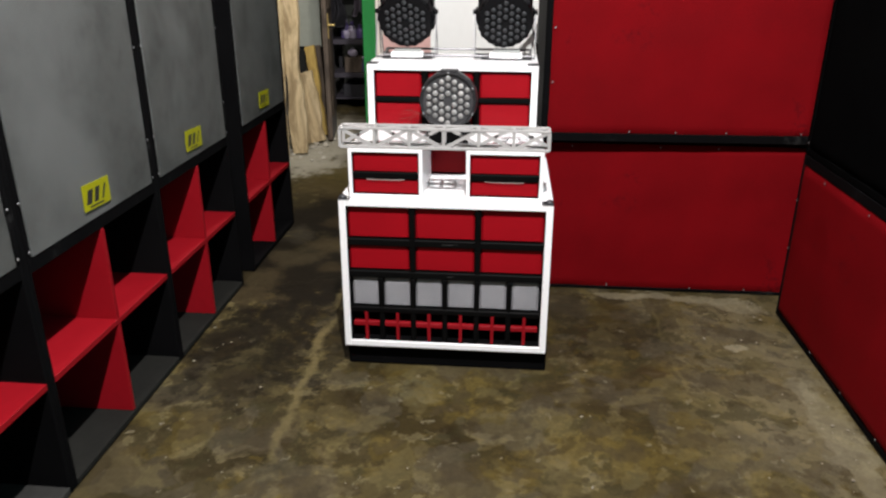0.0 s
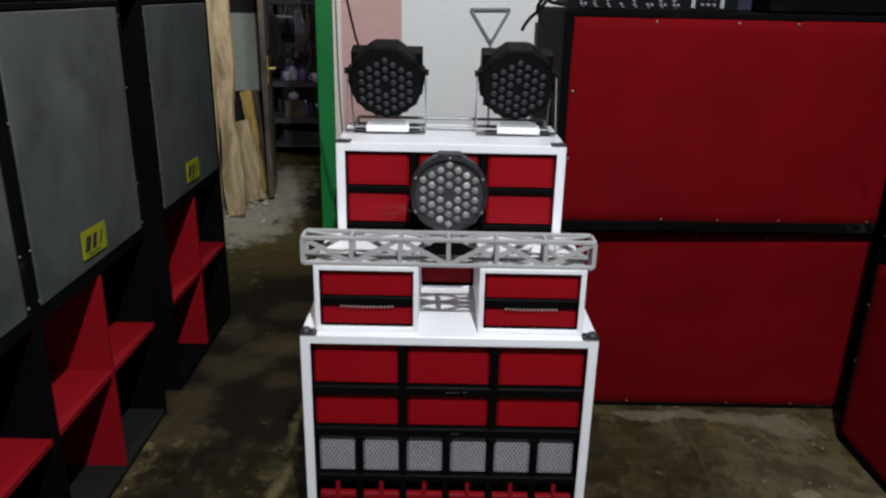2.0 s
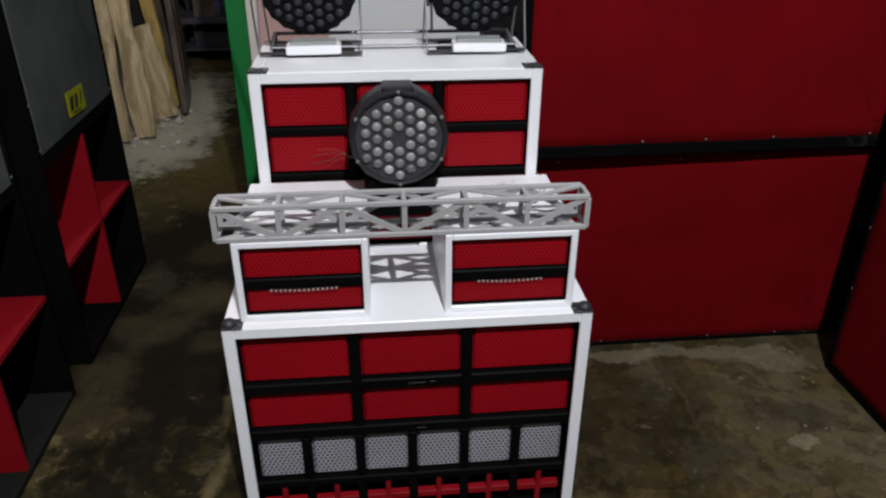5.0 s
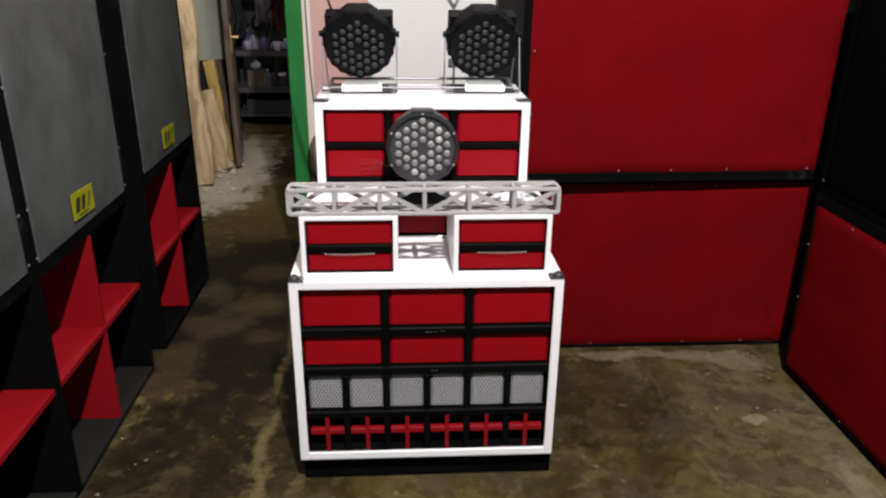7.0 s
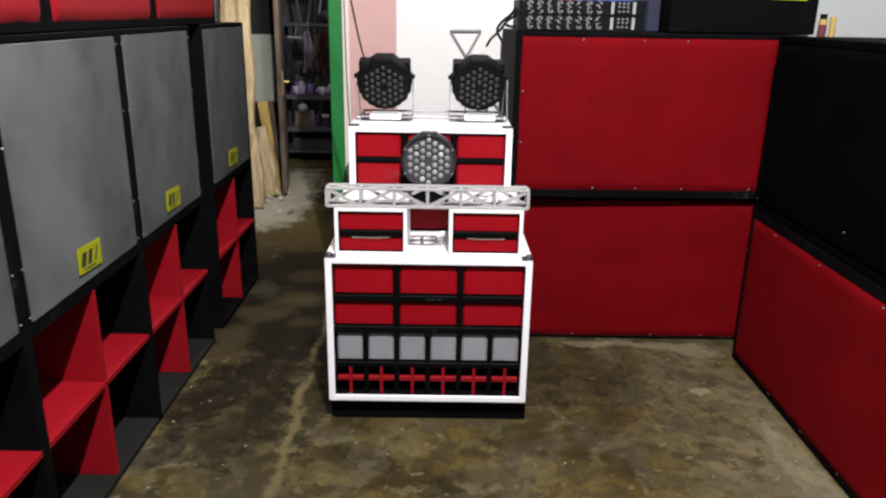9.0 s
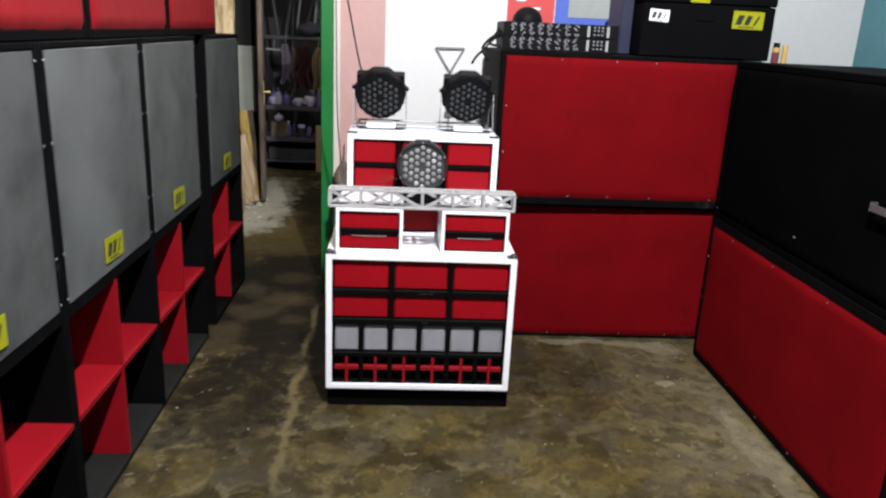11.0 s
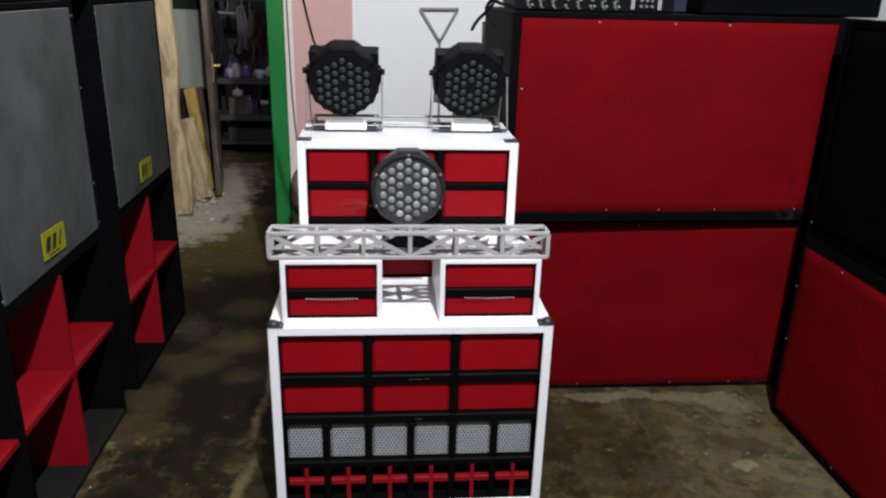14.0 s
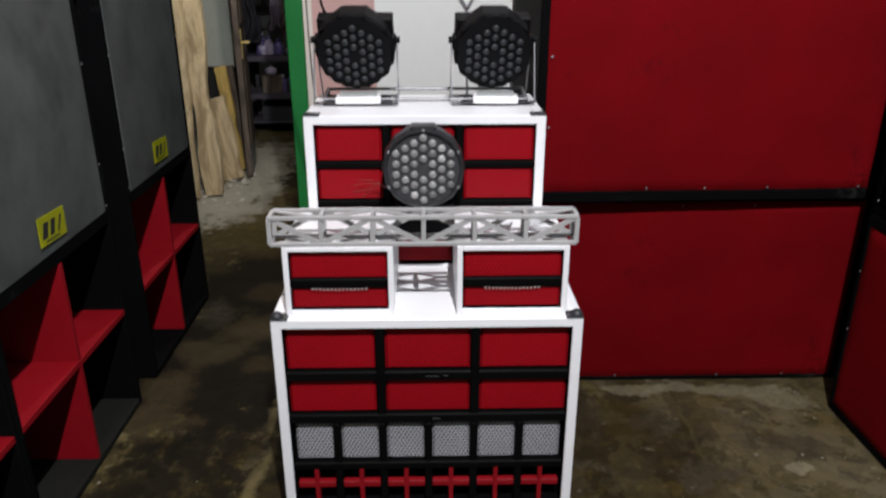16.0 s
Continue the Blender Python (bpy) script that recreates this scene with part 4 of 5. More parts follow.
bm = bmesh.new()
WB = BACK - 0.012
tri = [(-0.105, 1.383), (0.047, 1.386), (-0.024, 1.258)]
for (xa, za), (xb, zb) in zip(tri, tri[1:] + tri[:1]):
    strip_into(bm, (xa, WB, za), (xb, WB, zb), 0.009, 0.005, (0, 1, 0))
strip_into(bm, (tri[2][0], WB, tri[2][1]), (tri[2][0] + 0.004, WB, 0.93), 0.008, 0.005, (0, 1, 0))
box_into(bm, (tri[2][0] - 0.02, WB - 0.003, 1.02), (tri[2][0] + 0.02, BACK, 1.05), 0.002)
tagged(part("wall_bracket", bm, DULL_STEEL), "grey triangular steel bracket hanging on a white wall", "bracket")
lead = tube("lamp_lead", [(-0.72, 2.95, 3.85), (-0.60, 2.90, 2.3), (-0.54, 2.87, 1.72), (-0.505, 2.86, 1.56), (-0.47, 2.86, 1.38), (-0.445, 2.88, 1.27), (-0.40, 2.90, 1.24)], 0.0035, PLASTIC)
tagged(lead, "thin black power lead hanging down to a stage lamp", "cable")
lead = tube("lamp_lead", [(-0.64, 3.735, 2.2), (-0.632, 3.735, 1.5), (-0.625, 3.73, 1.0), (-0.60, 3.735, 0.72), (-0.56, 3.735, 0.5), (-0.54, 3.70, 0.2), (-0.50, 3.6, 0.006)], 0.0028, CABLE_GREY)
tagged(lead, "thin grey cable running down a pink wall", "cable")
lead = tube("lamp_lead", [(-0.245, 2.60, 0.905), (-0.285, 2.635, 0.882), (-0.31, 2.646, 0.893), (-0.335, 2.646, 0.872), (-0.372, 2.648, 0.868)], 0.0009, FRAYED)
tagged(lead, "short frayed bare wire beside the front lamp", "cable")
for k, (dx, dz) in enumerate(((-0.02, 0.012), (0.004, -0.010), (-0.008, 0.022))):
    strand = tube("strand", [(-0.285, 2.635, 0.882), (-0.305, 2.645, 0.886 + dz * 0.4), (-0.335 + dx * 0.4, 2.645, 0.880 + dz), (-0.352 + dx, 2.646, 0.868 + dz * 1.4)], 0.0007, FRAYED)
    strand.parent = lead
lead = tube("lamp_lead", [(0.06, 2.93, 1.25), (0.12, 2.98, 1.15), (0.132, 3.0, 1.0), (0.12, 3.02, 0.7), (0.11, 3.04, 0.1), (0.12, 3.05, 0.006)], 0.0035, PLASTIC)
tagged(lead, "thin black power lead behind the white box", "cable")
bm = bmesh.new()
strip_into(bm, (-0.205, 2.60, 0.868), (-0.205, 2.648, 0.868), 0.03, 0.003, (0, 0, 1))
strip_into(bm, (-0.175, 2.60, 0.868), (-0.175, 2.648, 0.868), 0.03, 0.003, (0, 0, 1))
box_into(bm, (-0.262, 2.545, 0.775), (-0.112, 2.648, 0.885), 0.02)
tagged(part("lamp_support", bm, BLACK), "black block holding the front stage lamp against the box", "bracket")


def hanging_bag():
    bm = bmesh.new()
    bmesh.ops.create_uvsphere(bm, u_segments=18, v_segments=14, radius=0.5)
    for v in bm.verts:
        z = v.co.z
        k = 0.75 + 0.5 * noise.noise(v.co * 3.1) - 0.55 * max(z, 0)
        v.co = Vector((v.co.x * 0.085 * k * 1.6, v.co.y * 0.06 * k * 1.5, z * 0.26))
    rod_into(bm, (0, 0, 0.11), (0, 0.045, 0.21), 0.004, 6)
    b = part("hanging_bag", bm, BROWN_WOOD, None, "", True)
    b.location = (-0.585, 3.69, 0.64)
    return tagged(b, "crumpled brown bag hanging on a pink wall", "bag")


hanging_bag()


# ---- equipment on top of the back cabinets ----
TOP = 1.4045


def rack_mixer():
    c = thing("rack_mixer", pose(0.475, 3.13, TOP), "black rack mixer with two rows of knobs on a cabinet", "audio mixer")
    block("body", (-0.30, 0.004, 0.004), (0.226, 0.28, 0.124), PLASTIC, c, "", 0.004)
    for z0, z1 in ((0.004, 0.062), (0.066, 0.124)):
        f = block("faceplate", (-0.302, 0.0, z0), (0.228, 0.0038, z1), PLASTIC, c, "", 0.001)
        zc = (z0 + z1) / 2
        bm = bmesh.new()
        rod_into(bm, (0, 0, 0), (0, -0.012, 0), 0.0048, 10, 0.0038)
        src = part("knob", bm, GREY_KNOB, f, "pale grey knob")
        src.location = (-0.262, 0, zc + 0.017)
        spots = [(-0.262 + 0.041 * i + dx, zc + dz) for i in range(8) for dx, dz in ((0, 0.017), (0.003, 0.006), (0.0, -0.006), (0.002, -0.017), (0.014, 0.017), (0.015, -0.017))]
        for x, z in spots[1:]:
            if random.random() < 0.85:
                share("knob", src, f, pose(x, 0, z))
        tick = block("tick", (-0.006, -0.0016, -0.0016), (0.006, -0.0002, 0.0016), GREY_KNOB, f, "pale printed tick", 0.0)
        tick.location = (-0.255, 0, zc + 0.0245)
        for i in range(8):
            for dx, dz in ((0.007, 0.0245), (0.009, 0.0), (0.008, -0.0245), (-0.004, 0.011)):
                share("tick", tick, f, pose(-0.262 + 0.041 * i + dx, 0, zc + dz))
        for x in (0.088, 0.178):
            block("level_strip", (x - 0.006, -0.002, zc - 0.024), (x + 0.006, -0.0002, zc + 0.024), GREY_PRINT, f, "pale level strip", 0.0)
        for x in (0.115, 0.133, 0.151):
            for dz in (-0.014, 0.004, 0.018):
                share("knob", src, f, pose(x, 0, zc + dz))
    return c


GREY_KNOB = painted("pale_grey_plastic", (0.30, 0.30, 0.31), (0.18, 0.18, 0.19), 0.5, 60, 0.1)
rack_mixer()


def road_case():
    c = thing("equipment_case", pose(1.105, 3.13, TOP), "black equipment case with a yellow and white label", "case")
    block("shell", (-0.30, 0.0, 0.0), (0.315, 0.30, 0.235), BLACK, c, "", 0.006)
    block("lid", (-0.303, -0.003, 0.238), (0.318, 0.303, 0.36), BLACK, c, "", 0.006)
    bm = bmesh.new()
    box_into(bm, (-0.05, -0.006, 0.165), (0.03, 0.0, 0.19), 0.002)
    part("latch", bm, BLACK_BAR, c, "black latch")
    sticker(c, 0.19, 0.176, -0.0016, 0.145, 0.078, 1)
    sticker(c, -0.225, 0.18, -0.0016, 0.09, 0.052, 3, WHITE, INK)
    block("sticker", (-0.09, -0.0042, 0.243), (0.0, -0.0032, 0.262), YELLOW, c, "yellow strip label", 0.0)


road_case()
c = thing("speaker_dome", pose(0.325, 3.43, TOP), "black domed device behind the mixer", "device")
bm = bmesh.new()
bmesh.ops.create_uvsphere(bm, u_segments=20, v_segments=12, radius=0.075)
for v in bm.verts:
    v.co.z = max(v.co.z, -0.01) + 0.125
rod_into(bm, (0, 0, 0.0), (0, 0, 0.12), 0.06, 16)
part("dome", bm, PLASTIC, c, "", True)
c = thing("dark_blue_box", pose(0.79, 3.30, TOP), "dark blue box between the mixer and the case", "box")
block("shell", (-0.045, -0.03, 0.0), (0.012, 0.2, 0.30), DARK_BLUE := painted("dark_blue_vinyl", (0.02, 0.025, 0.06), (0.012, 0.015, 0.035), 0.5, 80, 0.2), c, "", 0.004)
c = thing("drink_can", pose(1.352, 2.935, 1.4035), "small dark red and amber can on the cabinets", "can")
for z0, z1, r, mat, nm in ((0, 0.045, 0.016, CLOTH_WINE, "body"), (0.045, 0.065, 0.016, YELLOW_WOOD, "band"), (0.065, 0.085, 0.013, PLASTIC, "cap")):
    bm = bmesh.new()
    rod_into(bm, (0, 0, z0), (0, 0, z1), r, 16)
    part(nm, bm, mat, c)
c = thing("paper_tube", pose(1.392, 2.935, 1.4035), "small amber tube on the cabinets", "tube")
bm = bmesh.new()
rod_into(bm, (0, 0, 0), (0, 0, 0.075), 0.012, 14)
part("tube_body", bm, YELLOW_WOOD, c)
for pts in ([(0.20, 3.25, 1.50), (0.15, 3.2, 1.47), (0.10, 3.2, 1.43), (0.085, 3.22, 1.39), (0.12, 3.2, 1.35)],
            [(0.20, 3.28, 1.48), (0.13, 3.24, 1.44), (0.12, 3.2, 1.42), (0.17, 3.18, 1.415)],
            [(0.20, 3.3, 1.52), (0.16, 3.28, 1.48), (0.11, 3.26, 1.40), (0.06, 3.25, 1.36), (0.05, 3.26, 1.33)]):
    tagged(tube("signal_cable", pts, 0.006, PLASTIC), "black signal cable trailing from the mixer", "cable", "mixer cables")
c = thing("red_banner", pose(0.39, BACK - 0.006, 1.42), "red printed banner on a white wall", "banner")
block("sheet", (-0.125, -0.002, 0.0), (0.125, 0.002, 0.75), BANNER, c, "", 0.0)
for x, z in ((-0.05, 0.15), (-0.05, 0.22), (-0.05, 0.29), (0.03, 0.18)):
    block("print_bar", (x - 0.03, -0.0035, z), (x + 0.02, -0.0025, z + 0.012), WHITE, c, "pale printed bar", 0.0)
c = thing("blue_poster", pose(0.80, BACK - 0.006, 1.50), "blue framed poster with a grey middle", "poster")
block("sheet", (-0.28, -0.003, 0.0), (0.28, 0.003, 0.6), BLUE, c, "", 0.0)
block("middle", (-0.21, -0.006, 0.07), (0.10, -0.0035, 0.55), GREY_PRINT, c, "grey picture field", 0.0)
block("side_field", (0.105, -0.006, 0.07), (0.22, -0.0035, 0.55), WHITE, c, "white field", 0.0)


# ---- passage and store room ----
def plank(foot, top, width, thick, mat, label, twist=0.0, seed=0):
    f, t = Vector(foot), Vector(top)
    L = (t - f).length
    bm = bmesh.new()
    n = 26
    rows = []
    for i in range(n + 1):
        z = L * i / n
        wob = 0.3 * width * noise.noise((seed * 3.7, z * 1.4, 0.0)) + 0.10 * width * noise.noise((seed * 2.9, z * 7.0, 1.0))
        wid = width * (0.5 + 0.22 * noise.noise((seed * 5.1, z * 2.6, 4.0)) + 0.08 * noise.noise((seed * 1.7, z * 11.0, 6.0)))
        rows.append([bm.verts.new((x, y, z)) for x, y in ((wob - wid, -thick / 2), (wob + wid, -thick / 2), (wob + wid, thick / 2), (wob - wid, thick / 2))])
    for a, b in zip(rows, rows[1:]):
        for i in range(4):
            bm.faces.new((a[i], a[(i + 1) % 4], b[(i + 1) % 4], b[i]))
    bm.faces.new(rows[0])
    bm.faces.new(rows[-1])
    bmesh.ops.recalc_face_normals(bm, faces=bm.faces[:])
    ob = part("plank", bm, mat)
    z = (t - f).normalized()
    y = Vector((math.sin(radians(twist)), math.cos(radians(twist)), 0))
    x = y.cross(z).normalized()
    y = z.cross(x)
    ob.matrix_world = Matrix.Translation(f) @ Matrix((x, y, z)).transposed().to_4x4()
    return tagged(ob, label, "plank", "planks leaning in the passage")


PALE = "raw pale wooden plank leaning against the passage wall"
plank((-1.68, 5.36, 0.01), (-1.80, 5.92, 2.3), 0.10, 0.03, PALE_WOOD, PALE, 15, 1)
plank((-1.565, 5.43, 0.01), (-1.735, 5.98, 2.3), 0.12, 0.03, PALE_WOOD, PALE, 10, 2)
plank((-1.53, 5.80, 0.01), (-1.655, 5.97, 0.54), 0.15, 0.025, PALE_WOOD, "short raw wooden plank leaning among longer ones", 12, 4)
plank((-1.60, 5.72, 0.01), (-1.69, 5.90, 0.40), 0.10, 0.025, PALE_WOOD, "short raw wooden plank leaning among longer ones", 16, 3)
plank((-1.535, 6.05, 0.01), (-1.665, 6.22, 0.72), 0.085, 0.025, YELLOW_WOOD, "short yellowish plank leaning against the wall", 10, 5)
plank((-1.49, 6.14, 0.01), (-1.615, 6.30, 0.72), 0.075, 0.025, BROWN_WOOD, "short dark brown plank leaning against the wall", 10, 6)
plank((-1.83, 4.9, 0.01), (-1.84, 4.95, 2.3), 0.09, 0.03, YELLOW_WOOD, "yellow wooden board standing behind the cabinets", 20, 7)


def open_door():
    c = thing("door_1", pose(-1.425, 5.86, 0.015, 0, 0, 9.5), "weathered brown wooden door standing open into the passage", "door", "", "structure")
    block("leaf", (-0.02, 0.0, 0.0), (0.02, 0.53, 2.0), BROWN_WOOD, c, "", 0.003)
    for z0, z1 in ((0.18, 0.85), (1.02, 1.85)):
        block("raised_panel", (0.0202, 0.12, z0), (0.027, 0.46, z1), BROWN_WOOD, c, "", 0.003)
    block("patch", (0.0202, 0.02, 0.02), (0.024, 0.5, 0.17), DULL_STEEL, c, "grey metal kick patch", 0.001)
    h = block("handle_plate", (0.0202, 0.035, 0.80), (0.026, 0.075, 0.99), BRASS, c, "tall brass plate", 0.002)
    bm = bmesh.new()
    rod_into(bm, (0.026, 0.055, 0.905), (0.07, 0.055, 0.905), 0.008, 10)
    rod_into(bm, (0.066, 0.05, 0.905), (0.066, 0.165, 0.90), 0.008, 10, 0.006)
    part("lever", bm, BRASS, h, "brass lever handle")
    return c


open_door()
structure("trim_door_frame", boxes(((-1.56, FAR - 0.03, 0), (-1.535, FAR + 0.13, 2.05), 0.003), ((-0.66, FAR - 0.03, 0), (-0.621, FAR + 0.13, 2.05), 0.003)), BROWN_WOOD, "dark wooden frame of the doorway")


def storage_rack():
    c = thing("storage_rack", pose(-1.28, 7.35, 0), "dark grey metal shelf rack cluttered with bottles and boxes", "shelf")
    for x in (-0.45, 0.42):
        for y in (0.0, 0.38):
            block("upright", (x - 0.018, y - 0.018, 0), (x + 0.018, y + 0.018, 1.4), DARK_STEEL, c, "", 0.002)
    for z in (0.10, 0.345, 0.665):
        block("shelf", (-0.47, -0.02, z - (0.012 if z < 0.2 else 0.045)), (0.44, 0.40, z), RACK_STEEL, c, "", 0.002)
    block("top_tray", (-0.47, 0.0, 1.325), (0.44, 0.40, 1.345), DARK_STEEL, c, "", 0.002)
    block("side_board", (0.13, -0.045, 0.0), (0.21, -0.022, 0.48), CARD, c, "narrow tan board against the rack", 0.002)
    return c


RACK_STEEL = painted("violet_grey_steel", (0.075, 0.068, 0.085), (0.045, 0.040, 0.052), 0.5, 80, 0.15, 5.0)
LILAC = painted("pale_lilac_glaze", (0.62, 0.58, 0.74), (0.50, 0.46, 0.64), 0.3, 60, 0.1, 9.0)
MAROON = painted("maroon_cloth", (0.085, 0.022, 0.024), (0.045, 0.012, 0.014), 0.9, 90, 0.4)
storage_rack()
rng = random.Random(5)


def turned(name, prof, mat, parent, label="", sides=16):
    """A body of revolution from radius, height pairs."""
    bm = bmesh.new()
    loops = [[bm.verts.new((r * math.cos(2 * math.pi * i / sides), r * math.sin(2 * math.pi * i / sides), z)) for i in range(sides)] for r, z in prof]
    for a, b in zip(loops, loops[1:]):
        for i in range(sides):
            bm.faces.new((a[i], a[(i + 1) % sides], b[(i + 1) % sides], b[i]))
    bm.faces.new(loops[0])
    bm.faces.new(loops[-1])
    bmesh.ops.recalc_face_normals(bm, faces=bm.faces[:])
    return part(name, bm, mat, parent, label, True)


def bottle(x, y, z, h, r, mat, capmat):
    c = thing("bottle", pose(x, y, z), "small violet and white plastic bottle on a shelf", "bottle", "bottles on the rack")
    turned("bottle_body", ((r * 0.92, 0), (r, h * 0.05), (r, h * 0.58), (r * 0.8, h * 0.68), (r * 0.4, h * 0.76), (r * 0.38, h * 0.8)), mat, c)
    turned("cap", ((r * 0.44, h * 0.79), (r * 0.46, h * 0.97), (r * 0.36, h)), capmat, c)


def cup(x, y, z, r, h, turn):
    c = thing("cup", pose(x, y, z, 0, 0, turn), "pale lilac glazed cup on a shelf", "cup", "cups on the rack")
    turned("bowl", ((r * 0.55, 0), (r * 0.6, h * 0.06), (r * 0.95, h * 0.5), (r, h), (r * 0.92, h), (r * 0.85, h * 0.5), (r * 0.3, h * 0.12)), LILAC, c)
    bm = bmesh.new()
    pts = [(r * 0.9 + r * 0.5 * math.sin(math.pi * i / 6), 0, h * (0.85 - 0.65 * i / 6)) for i in range(7)]
    for a, b in zip(pts, pts[1:]):
        rod_into(bm, a, b, 0.006, 6)
    part("cup_handle", bm, LILAC, c)


def covered_bowl(x, y, z, r):
    c = thing("sugar_bowl", pose(x, y, z), "pale lilac bowl with a pointed lid on a shelf", "bowl")
    turned("bowl", ((r * 0.5, 0), (r * 0.9, r * 0.4), (r, r * 0.9), (r * 0.95, r)), LILAC, c)
    turned("lid", ((r * 0.98, r), (r * 0.8, r * 1.2), (r * 0.25, r * 1.5), (r * 0.12, r * 1.6), (r * 0.16, r * 1.8), (r * 0.03, r * 1.95)), LILAC, c)


def parcel(x, y, z, w, d, h, mat, label, turn=0):
    c = thing("carton", pose(x, y, z, 0, 0, turn), label, "carton")
    block("carton_body", (-w / 2, -d / 2, 0), (w / 2, d / 2, h), mat, c, "", 0.004)
    block("flap", (-w / 2, -0.012, h), (w / 2, 0.012, h + 0.003), mat, c, "", 0.0)


for x, z, h, r, a, b in ((-1.45, 0.345, 0.15, 0.035, PURPLE, LILAC), (-1.40, 0.345, 0.12, 0.03, CLOTH_DARK, PURPLE), (-1.24, 0.345, 0.13, 0.03, PURPLE, CLOTH_DARK), (-1.62, 0.665, 0.19, 0.045, PURPLE, LILAC),
                         (-1.55, 0.665, 0.16, 0.04, LILAC, PURPLE), (-1.47, 0.665, 0.13, 0.04, PURPLE, PURPLE), (-1.12, 0.665, 0.17, 0.04, PURPLE, LILAC)):
    bottle(x, 7.40 + rng.uniform(0, 0.10), z, h, r, a, b)
cup(-1.33, 7.38, 0.665, 0.042, 0.075, 200)
cup(-1.21, 7.37, 0.665, 0.055, 0.10, 160)
cup(-1.59, 7.45, 0.857 - 0.192, 0.045, 0.08, 20)
covered_bowl(-1.535, 7.40, 0.495, 0.05)
parcel(-1.535, 7.46, 0.345, 0.17, 0.16, 0.148, BROWN_WOOD, "small brown wooden box on a shelf", 4)
parcel(-1.27, 7.56, 0.665, 0.17, 0.14, 0.19, CLOTH_GREY, "pale grey carton behind cups on a shelf", 8)
can = thing("tin_can", pose(-1.31, 7.42, 0.345), "small white and dark tin can on a shelf", "can")
turned("can_body", ((0.036, 0), (0.038, 0.004), (0.038, 0.09), (0.036, 0.094)), CLOTH_DARK, can)
turned("can_lid", ((0.037, 0.094), (0.039, 0.098), (0.039, 0.118), (0.034, 0.121)), LILAC, can, "white lid")
parcel(-0.86, 7.12, 0.0, 0.30, 0.3, 0.36, CARD, "brown cardboard box on the store room floor", 6)
parcel(-0.87, 7.13, 0.365, 0.29, 0.3, 0.30, CARD, "brown cardboard box stacked on another", -3)
parcel(-1.40, 7.55, 0.10, 0.5, 0.25, 0.12, CLOTH_DARK, "flat dark carton on the lowest shelf", 1)


def hung_cloth(x, y, z, w, h, mat, label, seed):
    bm = bmesh.new()
    nx, nz = 22, 16
    g = []
    for j in range(nz + 1):
        row = []
        for i in range(nx + 1):
            u, v = i / nx, j / nz
            px = (u - 0.5) * w * (0.42 + 0.58 * v ** 0.7 + 0.22 * noise.noise((v * 3, seed, 0))) + 0.05 * noise.noise((v * 2.2, seed * 2.3, 7))
            row.append(bm.verts.new((px, 0.04 * math.sin(u * 13 + seed + 2 * v) * (0.3 + v) + 0.05 * noise.noise((u * 4, v * 3, seed)), -h * v * (1 + 0.22 * noise.noise((u * 3.1, seed, 3))))))
        g.append(row)
    for j in range(nz):
        for i in range(nx):
            bm.faces.new((g[j][i], g[j][i + 1], g[j + 1][i + 1], g[j + 1][i]))
    bmesh.ops.solidify(bm, geom=bm.faces[:], thickness=0.008)
    rod_into(bm, (0, 0, -0.02), (0, 0.03, 0.09), 0.004, 6)
    ob = part("hung_garment", bm, mat, None, "", True)
    ob.location = (x, y, z)
    return tagged(ob, label, "garment", "clothes hung over the rack")


bm = bmesh.new()
rod_into(bm, (LEFT, 7.32, 1.32), (-0.62, 7.32, 1.32), 0.012, 10)
tagged(part("clothes_rail", bm, DARK_STEEL), "dark metal clothes rail across the store room", "rail")
for x, z, w, h, mat, nm, sd in ((-1.70, 1.24, 0.22, 0.45, CLOTH_DARK, "dark", 1), (-1.44, 1.27, 0.13, 0.36, CLOTH_LILAC := painted("greyed_lilac_cloth", (0.30, 0.26, 0.33), (0.18, 0.155, 0.20), 0.9, 90, 0.4), "greyish lilac", 2),
                                (-1.375, 1.24, 0.07, 0.42, CLOTH_TAN := painted("dusty_tan_cloth", (0.30, 0.24, 0.21), (0.19, 0.15, 0.13), 0.9, 90, 0.4), "dusty tan", 3), (-1.27, 1.26, 0.21, 0.42, MAROON, "maroon", 4),
                                (-1.12, 1.25, 0.12, 0.42, CARD, "tan", 5), (-0.93, 1.25, 0.25, 0.5, CLOTH_DARK, "dark", 6)):
    hung_cloth(x, 7.3, z, w, h, mat, nm + " garment hanging from a rail in the store room", sd)
hanger = bmesh.new()
rod_into(hanger, (-1.63, 7.29, 1.215), (-1.49, 7.27, 1.21), 0.011, 8)
rod_into(hanger, (-1.56, 7.29, 1.215), (-1.55, 7.32, 1.315), 0.003, 6)
tagged(part("clothes_hanger", hanger, CLOTH_GREY), "grey plastic hanger on a clothes rail", "hanger")
sticks = random.Random(31)
for i in range(8):
    x = -1.52 + 0.058 * i + sticks.uniform(-0.015, 0.015)
    bm = bmesh.new()
    rod_into(bm, (0, 0, 0), (sticks.uniform(-0.12, 0.12), 0.10, sticks.uniform(0.35, 0.75)), sticks.uniform(0.008, 0.018), 8)
    tagged(part("stick", bm, sticks.choice((DARK_WALL, BROWN_WOOD, DARK_STEEL, CLOTH_GREY))), "thin grey stick standing on top of the rack", "stick", "sticks on the rack").location = (x, 7.45 + sticks.uniform(0, 0.15), 1.346)
bm = bmesh.new()
bmesh.ops.create_icosphere(bm, subdivisions=3, radius=0.5)
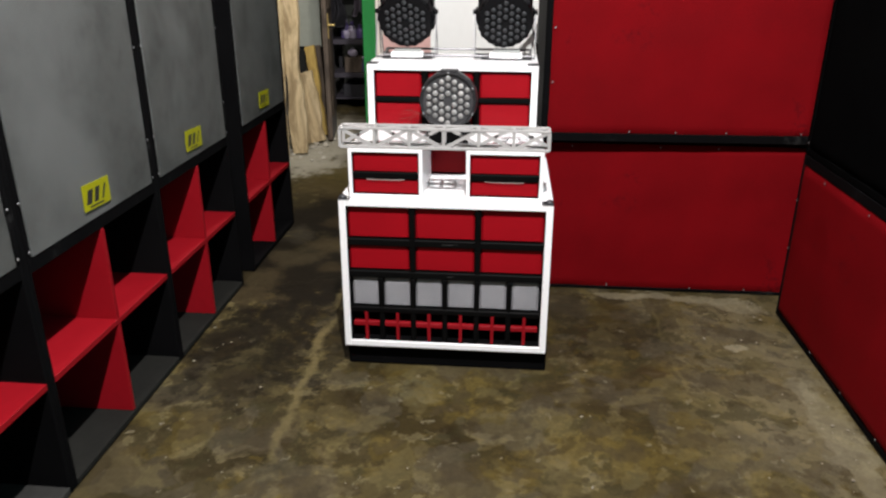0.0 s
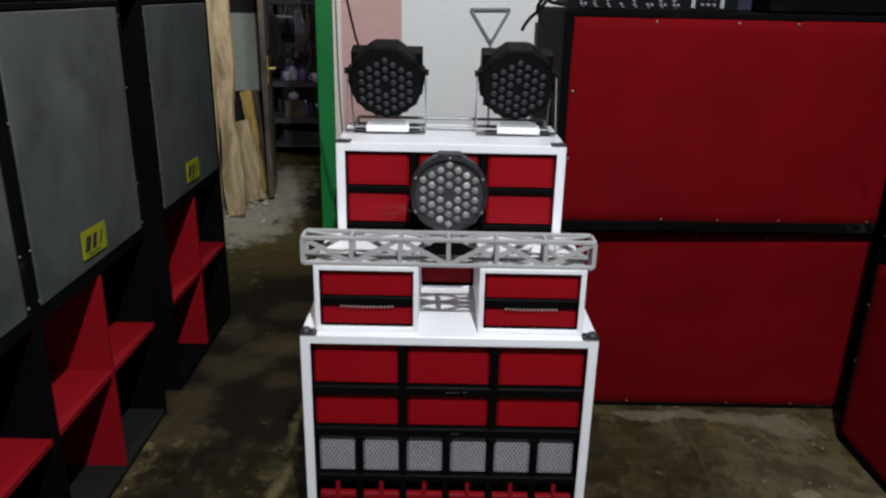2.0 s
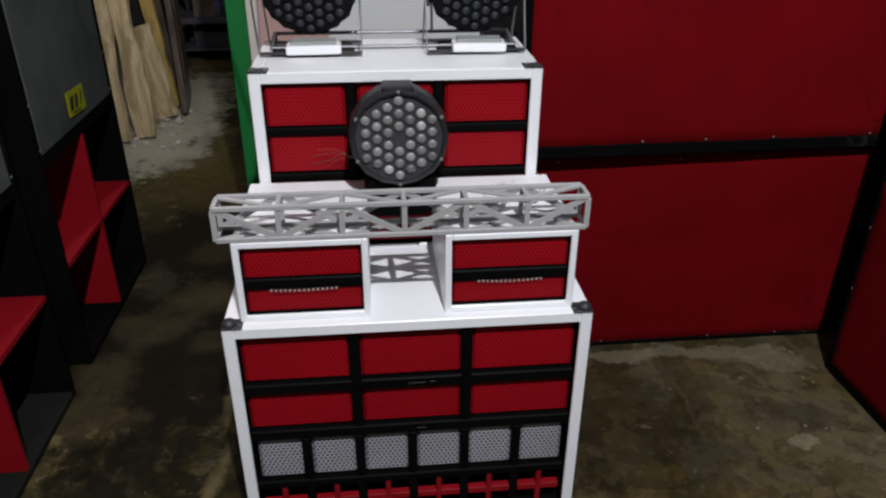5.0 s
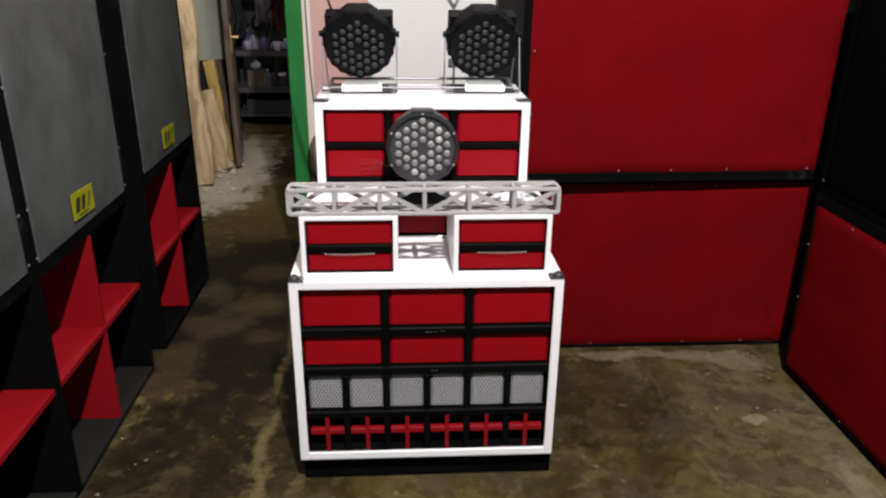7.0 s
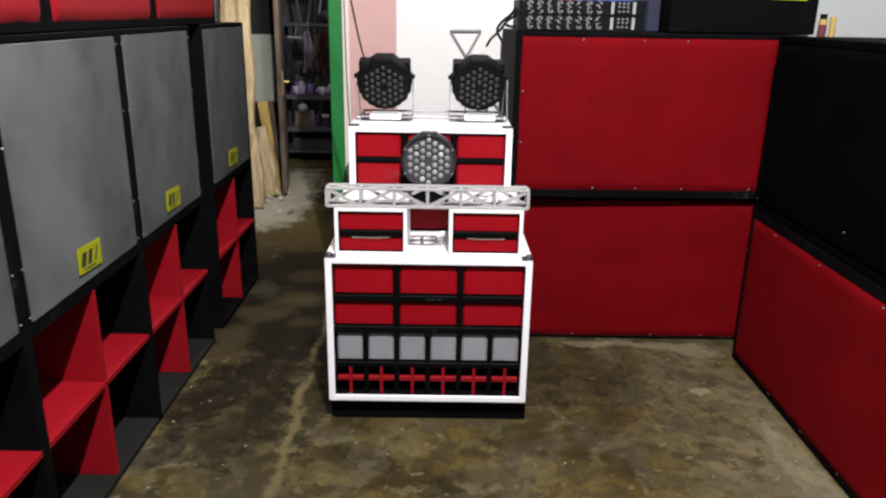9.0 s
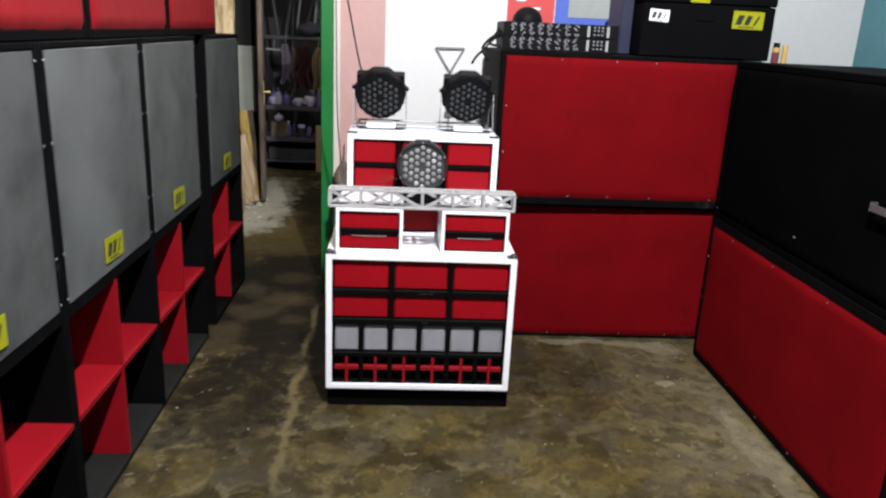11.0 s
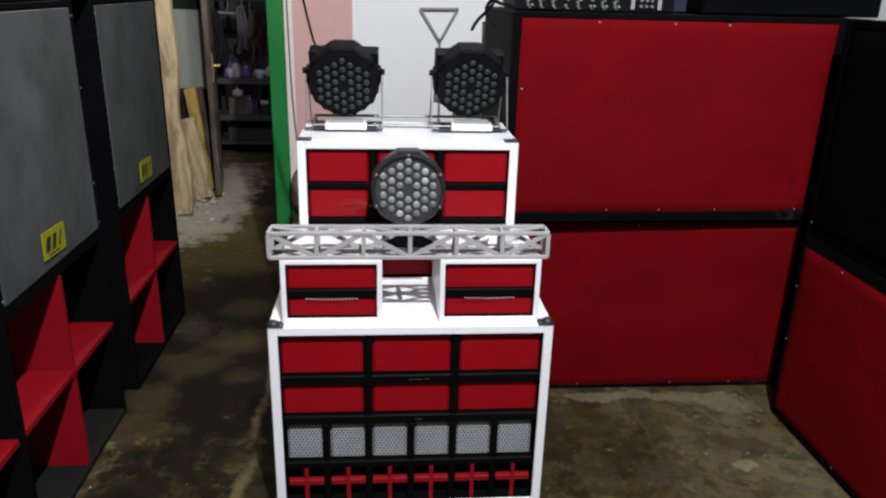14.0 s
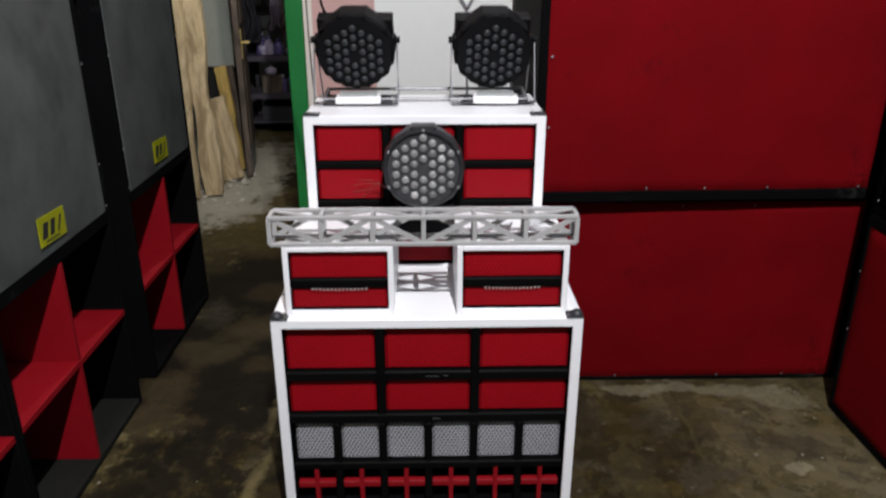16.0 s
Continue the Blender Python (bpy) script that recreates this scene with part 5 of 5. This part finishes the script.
for v in bm.verts:
    k = 1 + 0.5 * noise.noise(v.co * 4.0) + 0.25 * noise.noise(v.co * 9.0)
    v.co = Vector((v.co.x * 0.30 * k, v.co.y * 0.2 * k, max(v.co.z, -0.3) * 0.16 * k + 0.05))
bundle = part("cloth_bundle", bm, CLOTH_DARK, None, "", True)
bundle.location = (-1.22, 7.50, 1.356)
tagged(bundle, "dark crumpled bundle on top of the rack", "bundle")


# ---- marks and debris on the floor ----
bm = bmesh.new()
crumb_rng = random.Random(11)
for i in range(95):
    if i < 60:
        x, y = 1.17 - abs(crumb_rng.gauss(0, 0.16)), crumb_rng.uniform(1.2, 3.05)
    elif i < 82:
        x, y = -1.15 + abs(crumb_rng.gauss(0, 0.12)), crumb_rng.uniform(1.0, 2.6)
    else:
        x, y = crumb_rng.uniform(-0.9, 1.0), crumb_rng.uniform(0.9, 3.0)
        if -0.58 < x < 0.22 and y > 2.3:
            y -= 1.0
    r = crumb_rng.choice((0.002, 0.002, 0.003, 0.003, 0.004, 0.006))
    t = bmesh.new()
    bmesh.ops.create_icosphere(t, subdivisions=1, radius=r)
    for v in t.verts:
        v.co *= crumb_rng.uniform(0.6, 1.35)
        v.co.z *= 0.4
    merge(bm, t, pose(x, y, 0.001 + r * 0.2, 0, 0, crumb_rng.uniform(0, 360)))
tagged(part("floor_crumbs", bm, CHALK := painted("chalky_crumb", (0.26, 0.23, 0.17), (0.16, 0.14, 0.10), 0.8, 90, 0.3)), "scattered pale crumbs of cement on the floor", "debris", "", "stuff")


bm = bmesh.new()
rub = random.Random(23)
for i in range(70):
    x, y = -1.52 + rub.gauss(0, 0.07), rub.uniform(5.25, 6.0)
    r = rub.choice((0.006, 0.008, 0.011, 0.016, 0.022))
    t = bmesh.new()
    bmesh.ops.create_icosphere(t, subdivisions=1, radius=r)
    for v in t.verts:
        v.co *= rub.uniform(0.6, 1.4)
        v.co.z *= 0.5
    merge(bm, t, pose(x, y, r * 0.2, 0, 0, rub.uniform(0, 360)))
tagged(part("plaster_rubble", bm, RUBBLE := painted("pale_plaster_rubble", (0.55, 0.52, 0.44), (0.35, 0.32, 0.26), 0.9, 90, 0.4)), "pale plaster rubble at the feet of the planks", "debris", "", "stuff")


def paper_scrap(x, y, z, w, d, turn, seed):
    bm = bmesh.new()
    n = 6
    g = [[bm.verts.new(((i / n - 0.5) * w, (j / n - 0.5) * d, 0.006 + 0.032 * abs(noise.noise((i * 0.6, j * 0.6, seed))) + 0.02 * (i / n - 0.5) ** 2)) for i in range(n + 1)] for j in range(n + 1)]
    for j in range(n):
        for i in range(n):
            bm.faces.new((g[j][i], g[j][i + 1], g[j + 1][i + 1], g[j + 1][i]))
    bmesh.ops.solidify(bm, geom=bm.faces[:], thickness=0.002)
    ob = part("paper_scrap", bm, WHITE)
    ob.matrix_world = pose(x, y, z, 0, 0, turn)
    return tagged(ob, "crumpled white paper scrap on a small box", "paper", "paper scraps on the small box")


paper_scrap(0.03, 2.56, 0.822, 0.07, 0.025, 25, 1)
paper_scrap(0.085, 2.50, 0.822, 0.06, 0.022, 35, 2)
paper_scrap(0.0, 2.48, 0.822, 0.05, 0.03, -10, 3)
